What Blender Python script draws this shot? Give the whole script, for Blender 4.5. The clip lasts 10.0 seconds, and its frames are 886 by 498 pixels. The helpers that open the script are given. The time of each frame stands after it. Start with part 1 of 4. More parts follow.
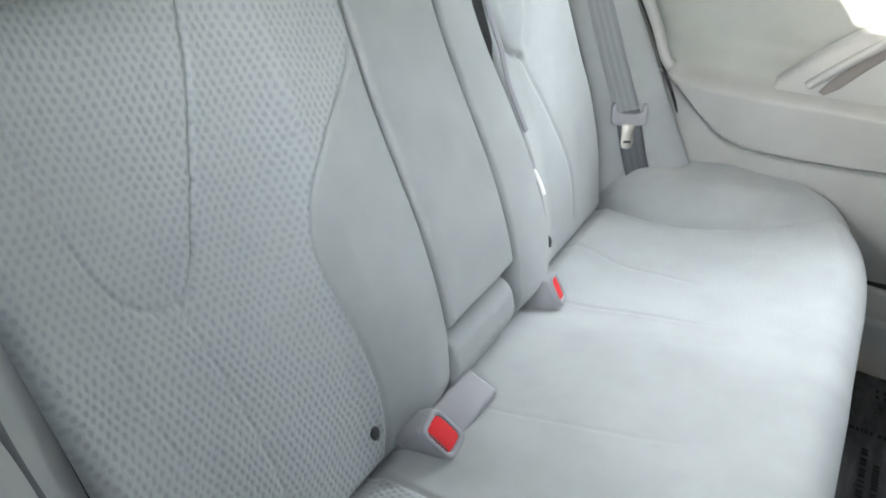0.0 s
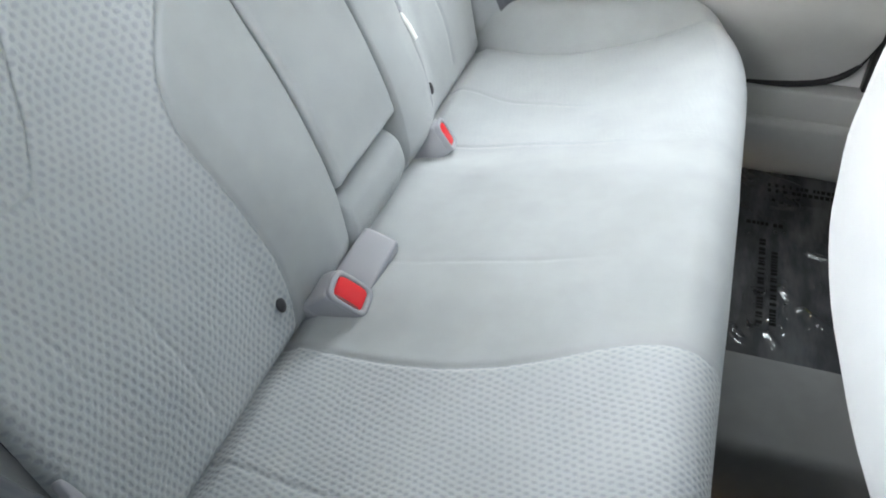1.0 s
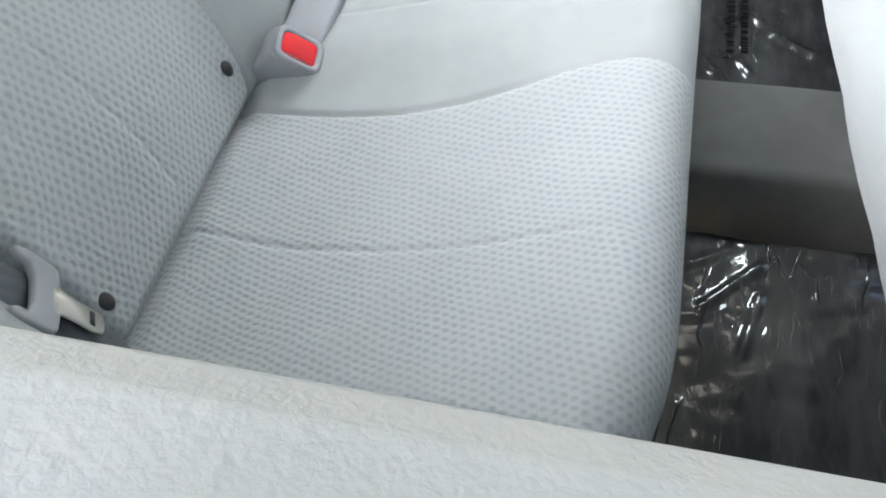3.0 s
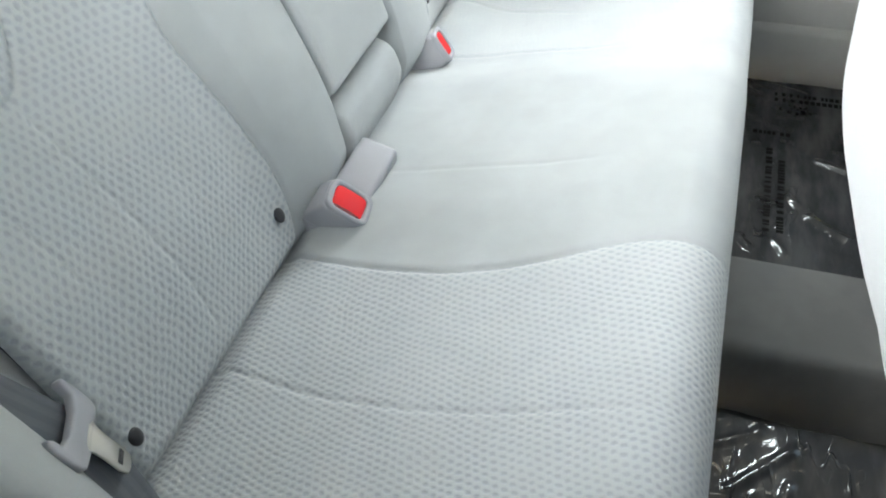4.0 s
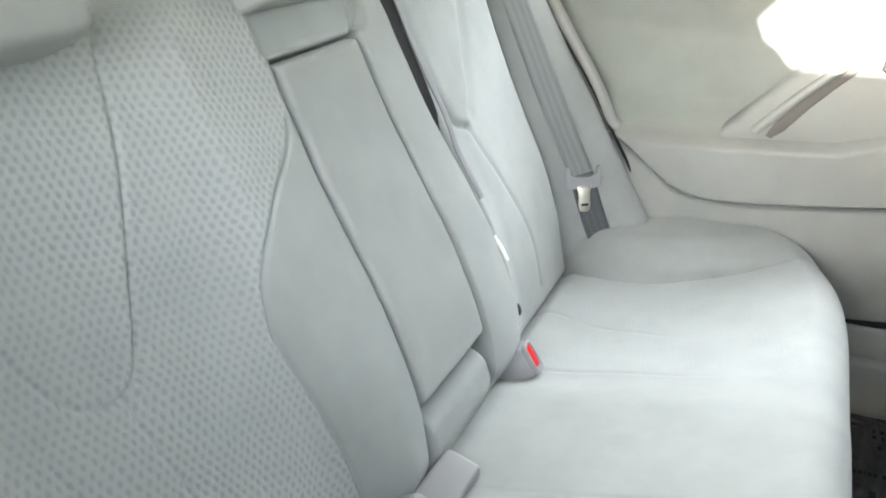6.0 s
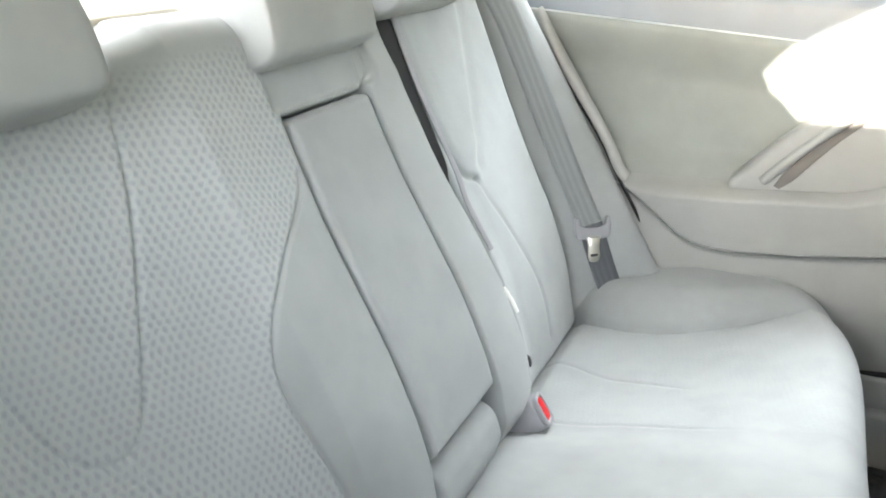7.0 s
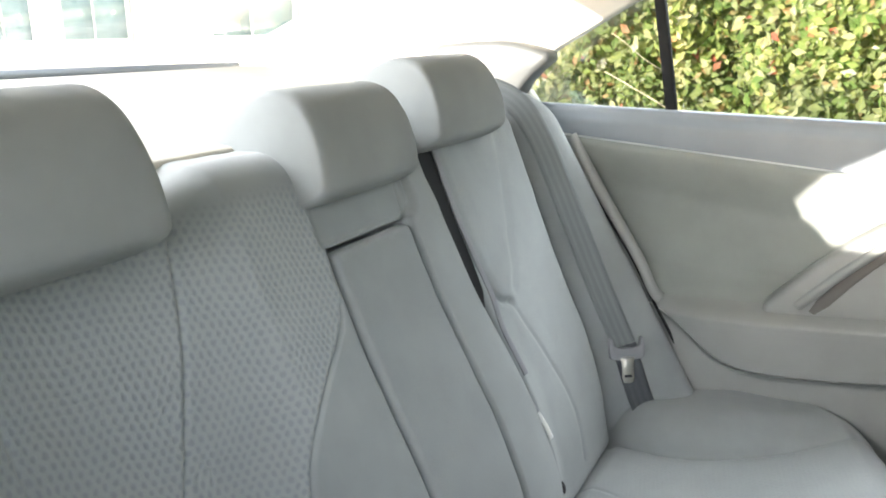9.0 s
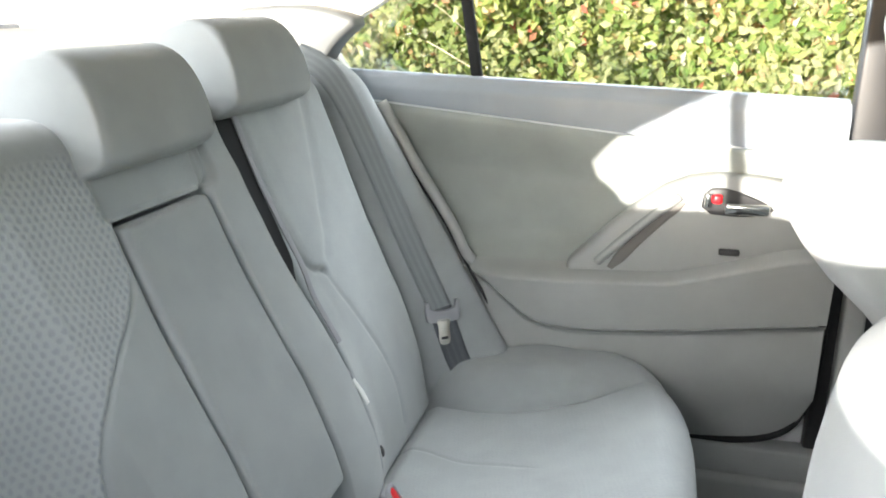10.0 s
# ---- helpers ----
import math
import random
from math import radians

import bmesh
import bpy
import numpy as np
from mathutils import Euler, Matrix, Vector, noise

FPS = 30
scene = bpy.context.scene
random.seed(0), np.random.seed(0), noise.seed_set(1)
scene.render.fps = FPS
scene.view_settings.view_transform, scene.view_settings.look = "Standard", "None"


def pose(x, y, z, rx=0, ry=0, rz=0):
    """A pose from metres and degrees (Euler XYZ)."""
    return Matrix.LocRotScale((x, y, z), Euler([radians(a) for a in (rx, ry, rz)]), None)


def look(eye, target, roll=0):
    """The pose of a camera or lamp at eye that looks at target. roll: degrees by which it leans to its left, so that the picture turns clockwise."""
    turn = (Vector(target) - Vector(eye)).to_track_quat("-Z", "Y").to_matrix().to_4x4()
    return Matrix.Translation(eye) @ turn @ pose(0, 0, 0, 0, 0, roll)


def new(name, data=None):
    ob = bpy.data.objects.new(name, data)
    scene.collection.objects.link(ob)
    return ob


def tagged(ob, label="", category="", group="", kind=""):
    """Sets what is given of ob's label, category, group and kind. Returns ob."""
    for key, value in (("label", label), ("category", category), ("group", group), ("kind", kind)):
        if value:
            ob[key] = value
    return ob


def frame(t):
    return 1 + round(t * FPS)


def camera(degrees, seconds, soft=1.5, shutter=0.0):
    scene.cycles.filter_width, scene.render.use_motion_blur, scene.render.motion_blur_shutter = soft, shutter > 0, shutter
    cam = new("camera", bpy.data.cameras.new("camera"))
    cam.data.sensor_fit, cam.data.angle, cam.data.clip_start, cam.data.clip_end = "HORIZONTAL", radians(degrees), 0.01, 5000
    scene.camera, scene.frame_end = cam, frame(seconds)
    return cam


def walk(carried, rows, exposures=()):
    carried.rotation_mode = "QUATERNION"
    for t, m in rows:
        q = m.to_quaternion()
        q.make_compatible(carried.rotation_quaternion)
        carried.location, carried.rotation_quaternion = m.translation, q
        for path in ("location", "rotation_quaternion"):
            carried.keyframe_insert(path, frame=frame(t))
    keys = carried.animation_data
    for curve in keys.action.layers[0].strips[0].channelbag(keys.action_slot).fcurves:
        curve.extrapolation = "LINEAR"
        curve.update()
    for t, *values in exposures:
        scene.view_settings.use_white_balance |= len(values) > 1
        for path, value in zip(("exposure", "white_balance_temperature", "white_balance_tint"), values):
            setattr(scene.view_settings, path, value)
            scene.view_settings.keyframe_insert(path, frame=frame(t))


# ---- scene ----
cam = camera(58.0, 10.0, 1.9)
PATH = [
    (0, (0.327, -0.767, 1.015), (-0.370, 0.583, 0.049), 3.8),
    (0.5, (0.344, -0.760, 0.991), (-0.200, 0.570, -0.094), 1.4),
    (1, (0.359, -0.754, 0.968), (-0.105, 0.530, -0.204), -2.0),
    (1.5, (0.370, -0.754, 0.945), (-0.038, 0.474, -0.307), -4.0),
    (2, (0.372, -0.765, 0.908), (0.022, 0.397, -0.422), -5.1),
    (2.2, (0.373, -0.765, 0.895), (0.035, 0.326, -0.478), -6.1),
    (3.3, (0.373, -0.781, 0.896), (0.016, 0.211, -0.563), -8.6),
    (3.5, (0.370, -0.778, 0.901), (-0.012, 0.280, -0.504), -8.6),
    (4, (0.366, -0.768, 0.926), (-0.084, 0.430, -0.339), -4.1),
    (4.5, (0.352, -0.746, 0.940), (-0.227, 0.610, -0.092), -2.0),
    (5, (0.334, -0.747, 0.938), (-0.325, 0.682, 0.065), -1.3),
    (5.5, (0.330, -0.749, 0.953), (-0.350, 0.707, 0.142), -1.3),
    (7, (0.329, -0.749, 0.970), (-0.396, 0.758, 0.304), -1.5),
    (7.5, (0.327, -0.755, 0.982), (-0.439, 0.753, 0.366), -1.8),
    (8, (0.319, -0.757, 0.997), (-0.490, 0.760, 0.462), -1.0),
    (8.5, (0.328, -0.760, 1.014), (-0.490, 0.775, 0.549), -1.3),
    (9, (0.327, -0.761, 1.016), (-0.485, 0.778, 0.555), -1.2),
    (9.5, (0.350, -0.756, 1.007), (-0.259, 0.854, 0.479), -0.7),
    (10, (0.358, -0.744, 1.008), (-0.103, 0.914, 0.481), -0.1),
]
walk(cam, [(t, look(eye, target, roll)) for t, eye, target, roll in PATH],
     [(0, 2.45, 6400, 12), (1.0, 2.56, 6400, 12), (2.0, 2.78, 6400, 12), (3.5, 2.93, 6440, 11), (4.0, 2.86, 6560, 10), (4.5, 2.60, 6640, 9), (5.5, 2.56, 6680, 9), (7.0, 2.57, 6680, 12), (7.5, 2.58, 6600, 12), (8.0, 2.33, 6540, 11), (8.5, 1.92, 6480, 11), (9.2, 1.70, 6480, 11), (10, 1.80, 6450, 11)])

# ---- world, sun and exposure ----
SUN_DIR = Vector((0.342, 1.0, -0.148)).normalized()
world = bpy.data.worlds.new("sky")
scene.world = world
world.use_nodes = True
wn = world.node_tree
sky = wn.nodes.new("ShaderNodeTexSky")
sky.sky_type, sky.sun_disc = "NISHITA", False
sky.sun_elevation = math.asin(-SUN_DIR.z)
sky.sun_rotation = math.atan2(-SUN_DIR.x, -SUN_DIR.y)
sky.air_density, sky.dust_density, sky.ozone_density = 1.0, 1.5, 1.0
wn.links.new(sky.outputs[0], wn.nodes["Background"].inputs[0])
wn.nodes["Background"].inputs[1].default_value = 0.13
sun = new("sun", bpy.data.lights.new("sun", "SUN"))
sun.data.energy, sun.data.angle, sun.data.color = 5.0, radians(0.5), (1.0, 0.93, 0.81)
sun.matrix_world = Matrix.Translation((-2, -6, 3)) @ SUN_DIR.to_track_quat("-Z", "Y").to_matrix().to_4x4()



def window_light(name, at, target, size, watts, colour, spread=180):
    """An area lamp in a window's opening, for the sky's light."""
    ob = new(name, bpy.data.lights.new(name, "AREA"))
    ob.data.shape, ob.data.size, ob.data.size_y, ob.data.energy, ob.data.color = "RECTANGLE", size[0], size[1], watts, colour
    ob.data.spread = radians(spread)
    ob.matrix_world = look(at, target)
    return ob


window_light("near_window_light", (-0.08, -0.80, 1.06), (0.56, -0.10, 0.60), (0.4, 0.24), 0.62, (0.95, 0.98, 1.0), 80)
# two more lamps in the near opening, added to brighten far door and backrest
window_light("near_fill_light", (0.18, -0.84, 1.0), (0.10, 0.65, 0.52), (0.6, 0.24), 0.35, (0.95, 0.98, 1.0), 60)
window_light("near_opening_light", (0.36, -0.79, 1.10), (-0.12, -0.30, 0.52), (0.45, 0.20), 0.045, (0.95, 0.98, 1.0), 90)
window_light("far_window_light", (0.26, 0.96, 1.38), (0.28, 0.20, 0.34), (0.95, 0.30), 7.8, (0.90, 0.97, 1.0))
window_light("windscreen_light", (1.62, 0.0, 1.12), (0.2, 0.1, 0.5), (1.2, 0.5), 0.34, (0.90, 0.98, 1.0))
window_light("rear_window_light", (-0.84, -0.34, 1.27), (-0.2, 0.10, 0.85), (0.5, 0.6), 8.5, (0.97, 0.99, 1.0))


# ---- materials ----
def nodes_of(name):
    m = bpy.data.materials.new(name)
    m.use_nodes = True
    t = m.node_tree
    return m, t, t.nodes["Principled BSDF"]


def node(t, kind, **inputs):
    n = t.nodes.new(kind)
    for k, v in inputs.items():
        n.inputs[k.replace("_", " ")].default_value = v
    return n


def math_node(t, op, a, b=None, c=None):
    n = t.nodes.new("ShaderNodeMath")
    n.operation = op
    for i, v in enumerate((a, b, c)):
        if v is None:
            continue
        if isinstance(v, (int, float)):
            n.inputs[i].default_value = v
        else:
            t.links.new(v, n.inputs[i])
    return n.outputs[0]


def mix_rgb(t, fac, a, b, blend="MIX"):
    n = t.nodes.new("ShaderNodeMix")
    n.data_type, n.blend_type = "RGBA", blend
    for sock, v in ((n.inputs[0], fac), (n.inputs[6], a), (n.inputs[7], b)):
        if isinstance(v, (int, float)):
            sock.default_value = v
        elif isinstance(v, tuple):
            sock.default_value = (*v, 1)
        else:
            t.links.new(v, sock)
    return n.outputs[2]


def ramp(t, value, lo, hi):
    n = t.nodes.new("ShaderNodeMapRange")
    n.interpolation_type = "SMOOTHSTEP"
    n.inputs[1].default_value, n.inputs[2].default_value = lo, hi
    t.links.new(value, n.inputs[0])
    return n.outputs[0]


def noise_of(t, vector, scale, detail=3.0, rough=0.55):
    n = node(t, "ShaderNodeTexNoise", Scale=scale, Detail=detail, Roughness=rough)
    t.links.new(vector, n.inputs["Vector"])
    return n.outputs[0]


def bump_to(t, bsdf, height, strength, distance):
    n = node(t, "ShaderNodeBump", Strength=strength, Distance=distance)
    t.links.new(height, n.inputs["Height"])
    t.links.new(n.outputs[0], bsdf.inputs["Normal"])


def surface(name, colour, rough=0.6, vary=0.12, grain=400.0, bump=0.2, depth=0.0006, metal=0.0, stain=9.0, spec=0.5, sheen=0.0):
    """A plain real surface: broad stains, fine grain and a fine relief, at true size."""
    m, t, b = nodes_of(name)
    co = t.nodes.new("ShaderNodeTexCoord").outputs["Object"]
    broad = noise_of(t, co, stain, 4.0)
    fine = noise_of(t, co, grain, 2.0)
    dark = tuple(c * (1 - vary) for c in colour)
    light = tuple(min(1.0, c * (1 + vary)) for c in colour)
    col = mix_rgb(t, ramp(t, broad, 0.3, 0.7), dark, light)
    col = mix_rgb(t, math_node(t, "MULTIPLY", fine, vary), col, tuple(c * 0.6 for c in colour))
    t.links.new(col, b.inputs["Base Color"])
    b.inputs["Roughness"].default_value, b.inputs["Metallic"].default_value = rough, metal
    b.inputs["Specular IOR Level"].default_value = spec
    b.inputs["Sheen Weight"].default_value = sheen
    bump_to(t, b, fine, bump, depth)
    return m


def fabric(name, colour, dots):
    """Velour seat cloth. With dots: staggered small dark knit dimples wherever the mesh's "knit" value is above zero."""
    m, t, b = nodes_of(name)
    uv = t.nodes.new("ShaderNodeUVMap").outputs[0]
    co = t.nodes.new("ShaderNodeTexCoord").outputs["Object"]
    broad = noise_of(t, co, 11.0, 4.0)
    mid = noise_of(t, co, 60.0, 3.0)
    fine = noise_of(t, co, 1600.0, 2.0)
    col = mix_rgb(t, ramp(t, broad, 0.3, 0.7), tuple(c * 0.93 for c in colour), tuple(c * 1.05 for c in colour))
    col = mix_rgb(t, math_node(t, "MULTIPLY", mid, 0.16), col, tuple(c * 0.6 for c in colour))
    col = mix_rgb(t, math_node(t, "MULTIPLY", fine, 0.25), col, tuple(c * 0.65 for c in colour))
    height = fine
    if dots:
        sep = t.nodes.new("ShaderNodeSeparateXYZ")
        t.links.new(uv, sep.inputs[0])
        # a slanting three-way lattice, 10 mm from dimple to dimple, drawn askew by the sewing
        warp = t.nodes.new("ShaderNodeTexNoise")
        t.links.new(co, warp.inputs["Vector"])
        warp.inputs["Scale"].default_value, warp.inputs["Detail"].default_value = 19.0, 2.0
        shift = t.nodes.new("ShaderNodeSeparateColor")
        t.links.new(warp.outputs["Color"], shift.inputs[0])
        fray = noise_of(t, co, 170.0, 2.0)
        pu = math_node(t, "MULTIPLY_ADD", shift.outputs[0], 0.012, sep.outputs[0])
        pv = math_node(t, "MULTIPLY_ADD", shift.outputs[1], 0.016, sep.outputs[1])
        pu = math_node(t, "MULTIPLY_ADD", fray, 0.0022, pu)
        pv = math_node(t, "MULTIPLY_ADD", fray, -0.0026, pv)
        lattice = math_node(t, "MULTIPLY_ADD", noise_of(t, co, 300.0, 2.0), 0.5, -0.25)
        for turn, weight in ((17, 0.42), (77, 0.24), (137, 0.34)):
            k = math.tau / (0.0094 * 0.866)
            wave = math_node(t, "MULTIPLY_ADD", pu, k * math.cos(radians(turn)), math_node(t, "MULTIPLY", pv, k * math.sin(radians(turn))))
            lattice = math_node(t, "MULTIPLY_ADD", math_node(t, "COSINE", wave), weight, lattice)
        dot = ramp(t, lattice, -0.42, 0.92)
        ribs = math_node(t, "MULTIPLY_ADD", math_node(t, "COSINE", math_node(t, "MULTIPLY", sep.outputs[1], math.tau / 0.0031)), 0.5, 0.5)
        knit = t.nodes.new("ShaderNodeAttribute")
        knit.attribute_name = "knit"
        mask = ramp(t, knit.outputs["Fac"], -0.0008, 0.0008)
        worn = math_node(t, "MULTIPLY_ADD", noise_of(t, co, 16.0, 2.0), 0.8, 0.42)
        dotted = math_node(t, "MULTIPLY", math_node(t, "MULTIPLY", dot, mask), worn)
        ribbed = math_node(t, "MULTIPLY", math_node(t, "MULTIPLY", ribs, mask), 0.12)
        col = mix_rgb(t, math_node(t, "MULTIPLY", dotted, 0.93), col, (colour[0] * 0.42, colour[1] * 0.47, colour[2] * 0.56))
        col = mix_rgb(t, ribbed, col, tuple(c * 0.6 for c in colour))
        col = mix_rgb(t, math_node(t, "MULTIPLY", mask, 0.44), col, tuple(min(1, c * 1.35) for c in colour))
        height = math_node(t, "SUBTRACT", math_node(t, "MULTIPLY", fine, 0.3), dotted)
    t.links.new(col, b.inputs["Base Color"])
    b.inputs["Roughness"].default_value = 0.95
    b.inputs["Specular IOR Level"].default_value = 0.15
    b.inputs["Sheen Weight"].default_value = 0.25
    b.inputs["Sheen Roughness"].default_value = 0.5
    bump_to(t, b, height, 0.6, 0.0016 if dots else 0.0014)
    return m


CLOTH = (0.315, 0.335, 0.34)
M_KNIT = fabric("knit_velour", CLOTH, True)
M_CLOTH = fabric("plain_velour", CLOTH, False)
M_PLASTIC = surface("grey_plastic", (0.302, 0.309, 0.300), 0.55, 0.05, 900, 0.25, 0.0004)
M_UPPER = surface("upper_trim_plastic", (0.235, 0.265, 0.30), 0.40, 0.06, 900, 0.25, 0.0004)
M_DOORCLOTH = surface("door_insert_cloth", (0.298, 0.316, 0.300), 0.85, 0.06, 1500, 0.3, 0.0005, spec=0.2)
M_BUCKLE = surface("buckle_plastic", (0.26, 0.265, 0.285), 0.42, 0.04, 700, 0.1, 0.0003)
M_RED = surface("red_release_plastic", (0.62, 0.012, 0.018), 0.35, 0.05, 300, 0.05, 0.0002)
M_CARPET = surface("grey_carpet", (0.122, 0.122, 0.12), 0.95, 0.14, 1300, 0.8, 0.002, spec=0.1)
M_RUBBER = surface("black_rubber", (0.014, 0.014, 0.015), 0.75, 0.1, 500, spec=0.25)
M_DARK = surface("black_plastic", (0.022, 0.022, 0.024), 0.45, 0.1, 500)
M_CHROME = surface("chrome", (0.75, 0.74, 0.72), 0.12, 0.03, 200, 0.02, 0.0002, metal=1.0)
M_STEEL = surface("zinc_steel", (0.66, 0.63, 0.57), 0.32, 0.06, 300, 0.05, 0.0002, metal=1.0)
M_HEADLINER = surface("headliner_cloth", (0.62, 0.59, 0.53), 0.95, 0.04, 900, 0.3, 0.0006, spec=0.1)
M_PAINT = surface("white_car_paint", (0.74, 0.75, 0.75), 0.3, 0.03, 200, 0.02, 0.0001)
M_PRINT = surface("black_print", (0.012, 0.012, 0.012), 0.95, 0.1, 300, 0.0, 0.0001, spec=0.0)
M_RECESS_SHADE = surface("recess_shade_brown", (0.14, 0.132, 0.122), 0.6, 0.08, 600, 0.2, 0.0003)
M_FOOT = surface("dark_grey_plastic", (0.115, 0.12, 0.12), 0.5, 0.06, 800, 0.2, 0.0003)
M_TAG = surface("white_label_cloth", (0.82, 0.82, 0.80), 0.7, 0.05)
M_GROUND = surface("pale_concrete", (0.50, 0.495, 0.475), 0.9, 0.2, 60, 0.6, 0.004)


def webbing_material(name, dark, light):
    m, t, b = nodes_of(name)
    uv = t.nodes.new("ShaderNodeUVMap").outputs[0]
    sep = t.nodes.new("ShaderNodeSeparateXYZ")
    t.links.new(uv, sep.inputs[0])
    across = math_node(t, "COSINE", math_node(t, "MULTIPLY", sep.outputs[0], math.tau / 0.0112))
    weave = math_node(t, "MULTIPLY", math_node(t, "COSINE", math_node(t, "MULTIPLY", sep.outputs[0], math.tau / 0.0014)),
                      math_node(t, "COSINE", math_node(t, "MULTIPLY", sep.outputs[1], math.tau / 0.0018)))
    col = mix_rgb(t, ramp(t, across, -0.5, 0.6), dark, light)
    col = mix_rgb(t, ramp(t, weave, -0.6, 0.9), col, tuple(c * 0.8 for c in dark))
    t.links.new(col, b.inputs["Base Color"])
    b.inputs["Roughness"].default_value = 0.7
    bump_to(t, b, math_node(t, "ADD", weave, across), 0.3, 0.0005)
    return m


def grained_plastic():
    """Door trim with a leather-like moulded grain."""
    m, t, b = nodes_of("leather_grain_plastic")
    co = t.nodes.new("ShaderNodeTexCoord").outputs["Object"]
    warp = node(t, "ShaderNodeTexNoise", Scale=260.0, Detail=2.0)
    t.links.new(co, warp.inputs["Vector"])
    vec = mix_rgb(t, 0.006, co, warp.outputs[1], "ADD")
    folds = math_node(t, "ABSOLUTE", math_node(t, "SUBTRACT", noise_of(t, co, 330.0, 3.0, 0.6), 0.5))
    cells = node(t, "ShaderNodeTexVoronoi", Scale=430.0)
    cells.feature = "SMOOTH_F1"
    t.links.new(vec, cells.inputs["Vector"])
    broad = noise_of(t, co, 14.0, 3.0)
    col = mix_rgb(t, ramp(t, broad, 0.3, 0.7), (0.27, 0.275, 0.275), (0.31, 0.315, 0.315))
    t.links.new(col, b.inputs["Base Color"])
    b.inputs["Roughness"].default_value = 0.5
    relief = math_node(t, "SUBTRACT", math_node(t, "MULTIPLY", folds, 3.0), cells.outputs[0])
    bump_to(t, b, relief, 0.20, 0.0008)
    return m


def film_material():
    """Clear protective film with wrinkles, over the floor mat."""
    m, t, b = nodes_of("clear_plastic_film")
    co = t.nodes.new("ShaderNodeTexCoord").outputs["Object"]
    pull = t.nodes.new("ShaderNodeMapping")
    pull.inputs["Rotation"].default_value = (0, 0, 0.9)
    pull.inputs["Scale"].default_value = (1.0, 0.28, 1.0)
    t.links.new(co, pull.inputs["Vector"])
    wide = noise_of(t, co, 7.0, 2.0)
    co = pull.outputs[0]
    ridge = math_node(t, "ABSOLUTE", math_node(t, "SUBTRACT", noise_of(t, co, 10.0, 3.0, 0.6), 0.5))
    crease = math_node(t, "SUBTRACT", 1.0, ramp(t, ridge, 0.0, 0.014))
    fold = math_node(t, "SUBTRACT", 1.0, ramp(t, math_node(t, "ABSOLUTE", math_node(t, "SUBTRACT", noise_of(t, co, 43.0, 2.0), 0.5)), 0.0, 0.03))
    height = math_node(t, "ADD", math_node(t, "MULTIPLY", crease, ramp(t, wide, 0.45, 0.7)), math_node(t, "ADD", math_node(t, "MULTIPLY", fold, 0.03), math_node(t, "MULTIPLY", wide, 2.0)))
    milk = t.nodes.new("ShaderNodeMix")
    milk.data_type = "RGBA"
    milk.inputs[6].default_value = (0.024, 0.025, 0.027, 1)
    milk.inputs[7].default_value = (0.056, 0.058, 0.060, 1)
    t.links.new(ramp(t, noise_of(t, co, 16.0, 4.0, 0.6), 0.40, 0.66), milk.inputs[0])
    t.links.new(milk.outputs[2], b.inputs["Base Color"])
    b.inputs["Roughness"].default_value = 0.09
    bump_to(t, b, height, 0.9, 0.006)
    return m


def glass_material():
    """Thin clear glass: what lies behind it, and a faint mirror image."""
    m, t, b = nodes_of("window_glass")
    clear = t.nodes.new("ShaderNodeBsdfTransparent")
    clear.inputs[0].default_value = (0.90, 0.93, 0.92, 1)
    mirror = node(t, "ShaderNodeBsdfGlossy", Roughness=0.02)
    fres = node(t, "ShaderNodeFresnel", IOR=1.45)
    mx = t.nodes.new("ShaderNodeMixShader")
    t.links.new(math_node(t, "MULTIPLY", fres.outputs[0], 0.3), mx.inputs[0])
    t.links.new(clear.outputs[0], mx.inputs[1])
    t.links.new(mirror.outputs[0], mx.inputs[2])
    t.links.new(mx.outputs[0], t.nodes["Material Output"].inputs[0])
    return m


def leaf_material(name, colours):
    m, t, b = nodes_of(name)
    info = t.nodes.new("ShaderNodeNewGeometry").outputs["Random Per Island"]
    r = t.nodes.new("ShaderNodeValToRGB")
    r.color_ramp.interpolation = "CONSTANT"
    while len(r.color_ramp.elements) < len(colours):
        r.color_ramp.elements.new(0.5)
    for e, (p, c) in zip(r.color_ramp.elements, colours):
        e.position, e.color = p, (*c, 1)
    t.links.new(info, r.inputs[0])
    place = t.nodes.new("ShaderNodeTexCoord").outputs["Object"]
    tone = mix_rgb(t, math_node(t, "MULTIPLY", ramp(t, noise_of(t, place, 3.0, 3.0), 0.46, 0.66), 0.55), r.outputs[0], (0.66, 0.63, 0.42))
    tone = mix_rgb(t, math_node(t, "MULTIPLY", ramp(t, noise_of(t, place, 5.0, 2.0), 0.60, 0.72), 0.45), tone, (0.40, 0.27, 0.17))
    tone = mix_rgb(t, math_node(t, "MULTIPLY", ramp(t, noise_of(t, place, 0.9, 2.0), 0.50, 0.62), 0.6), tone, (0.15, 0.21, 0.08))
    t.links.new(tone, b.inputs["Base Color"])
    b.inputs["Roughness"].default_value = 0.85
    b.inputs["Specular IOR Level"].default_value = 0.2
    tr = t.nodes.new("ShaderNodeBsdfTranslucent")
    t.links.new(tone, tr.inputs[0])
    mx = t.nodes.new("ShaderNodeMixShader")
    mx.inputs[0].default_value = 0.6
    t.links.new(b.outputs[0], mx.inputs[1])
    t.links.new(tr.outputs[0], mx.inputs[2])
    t.links.new(mx.outputs[0], t.nodes["Material Output"].inputs[0])
    return m


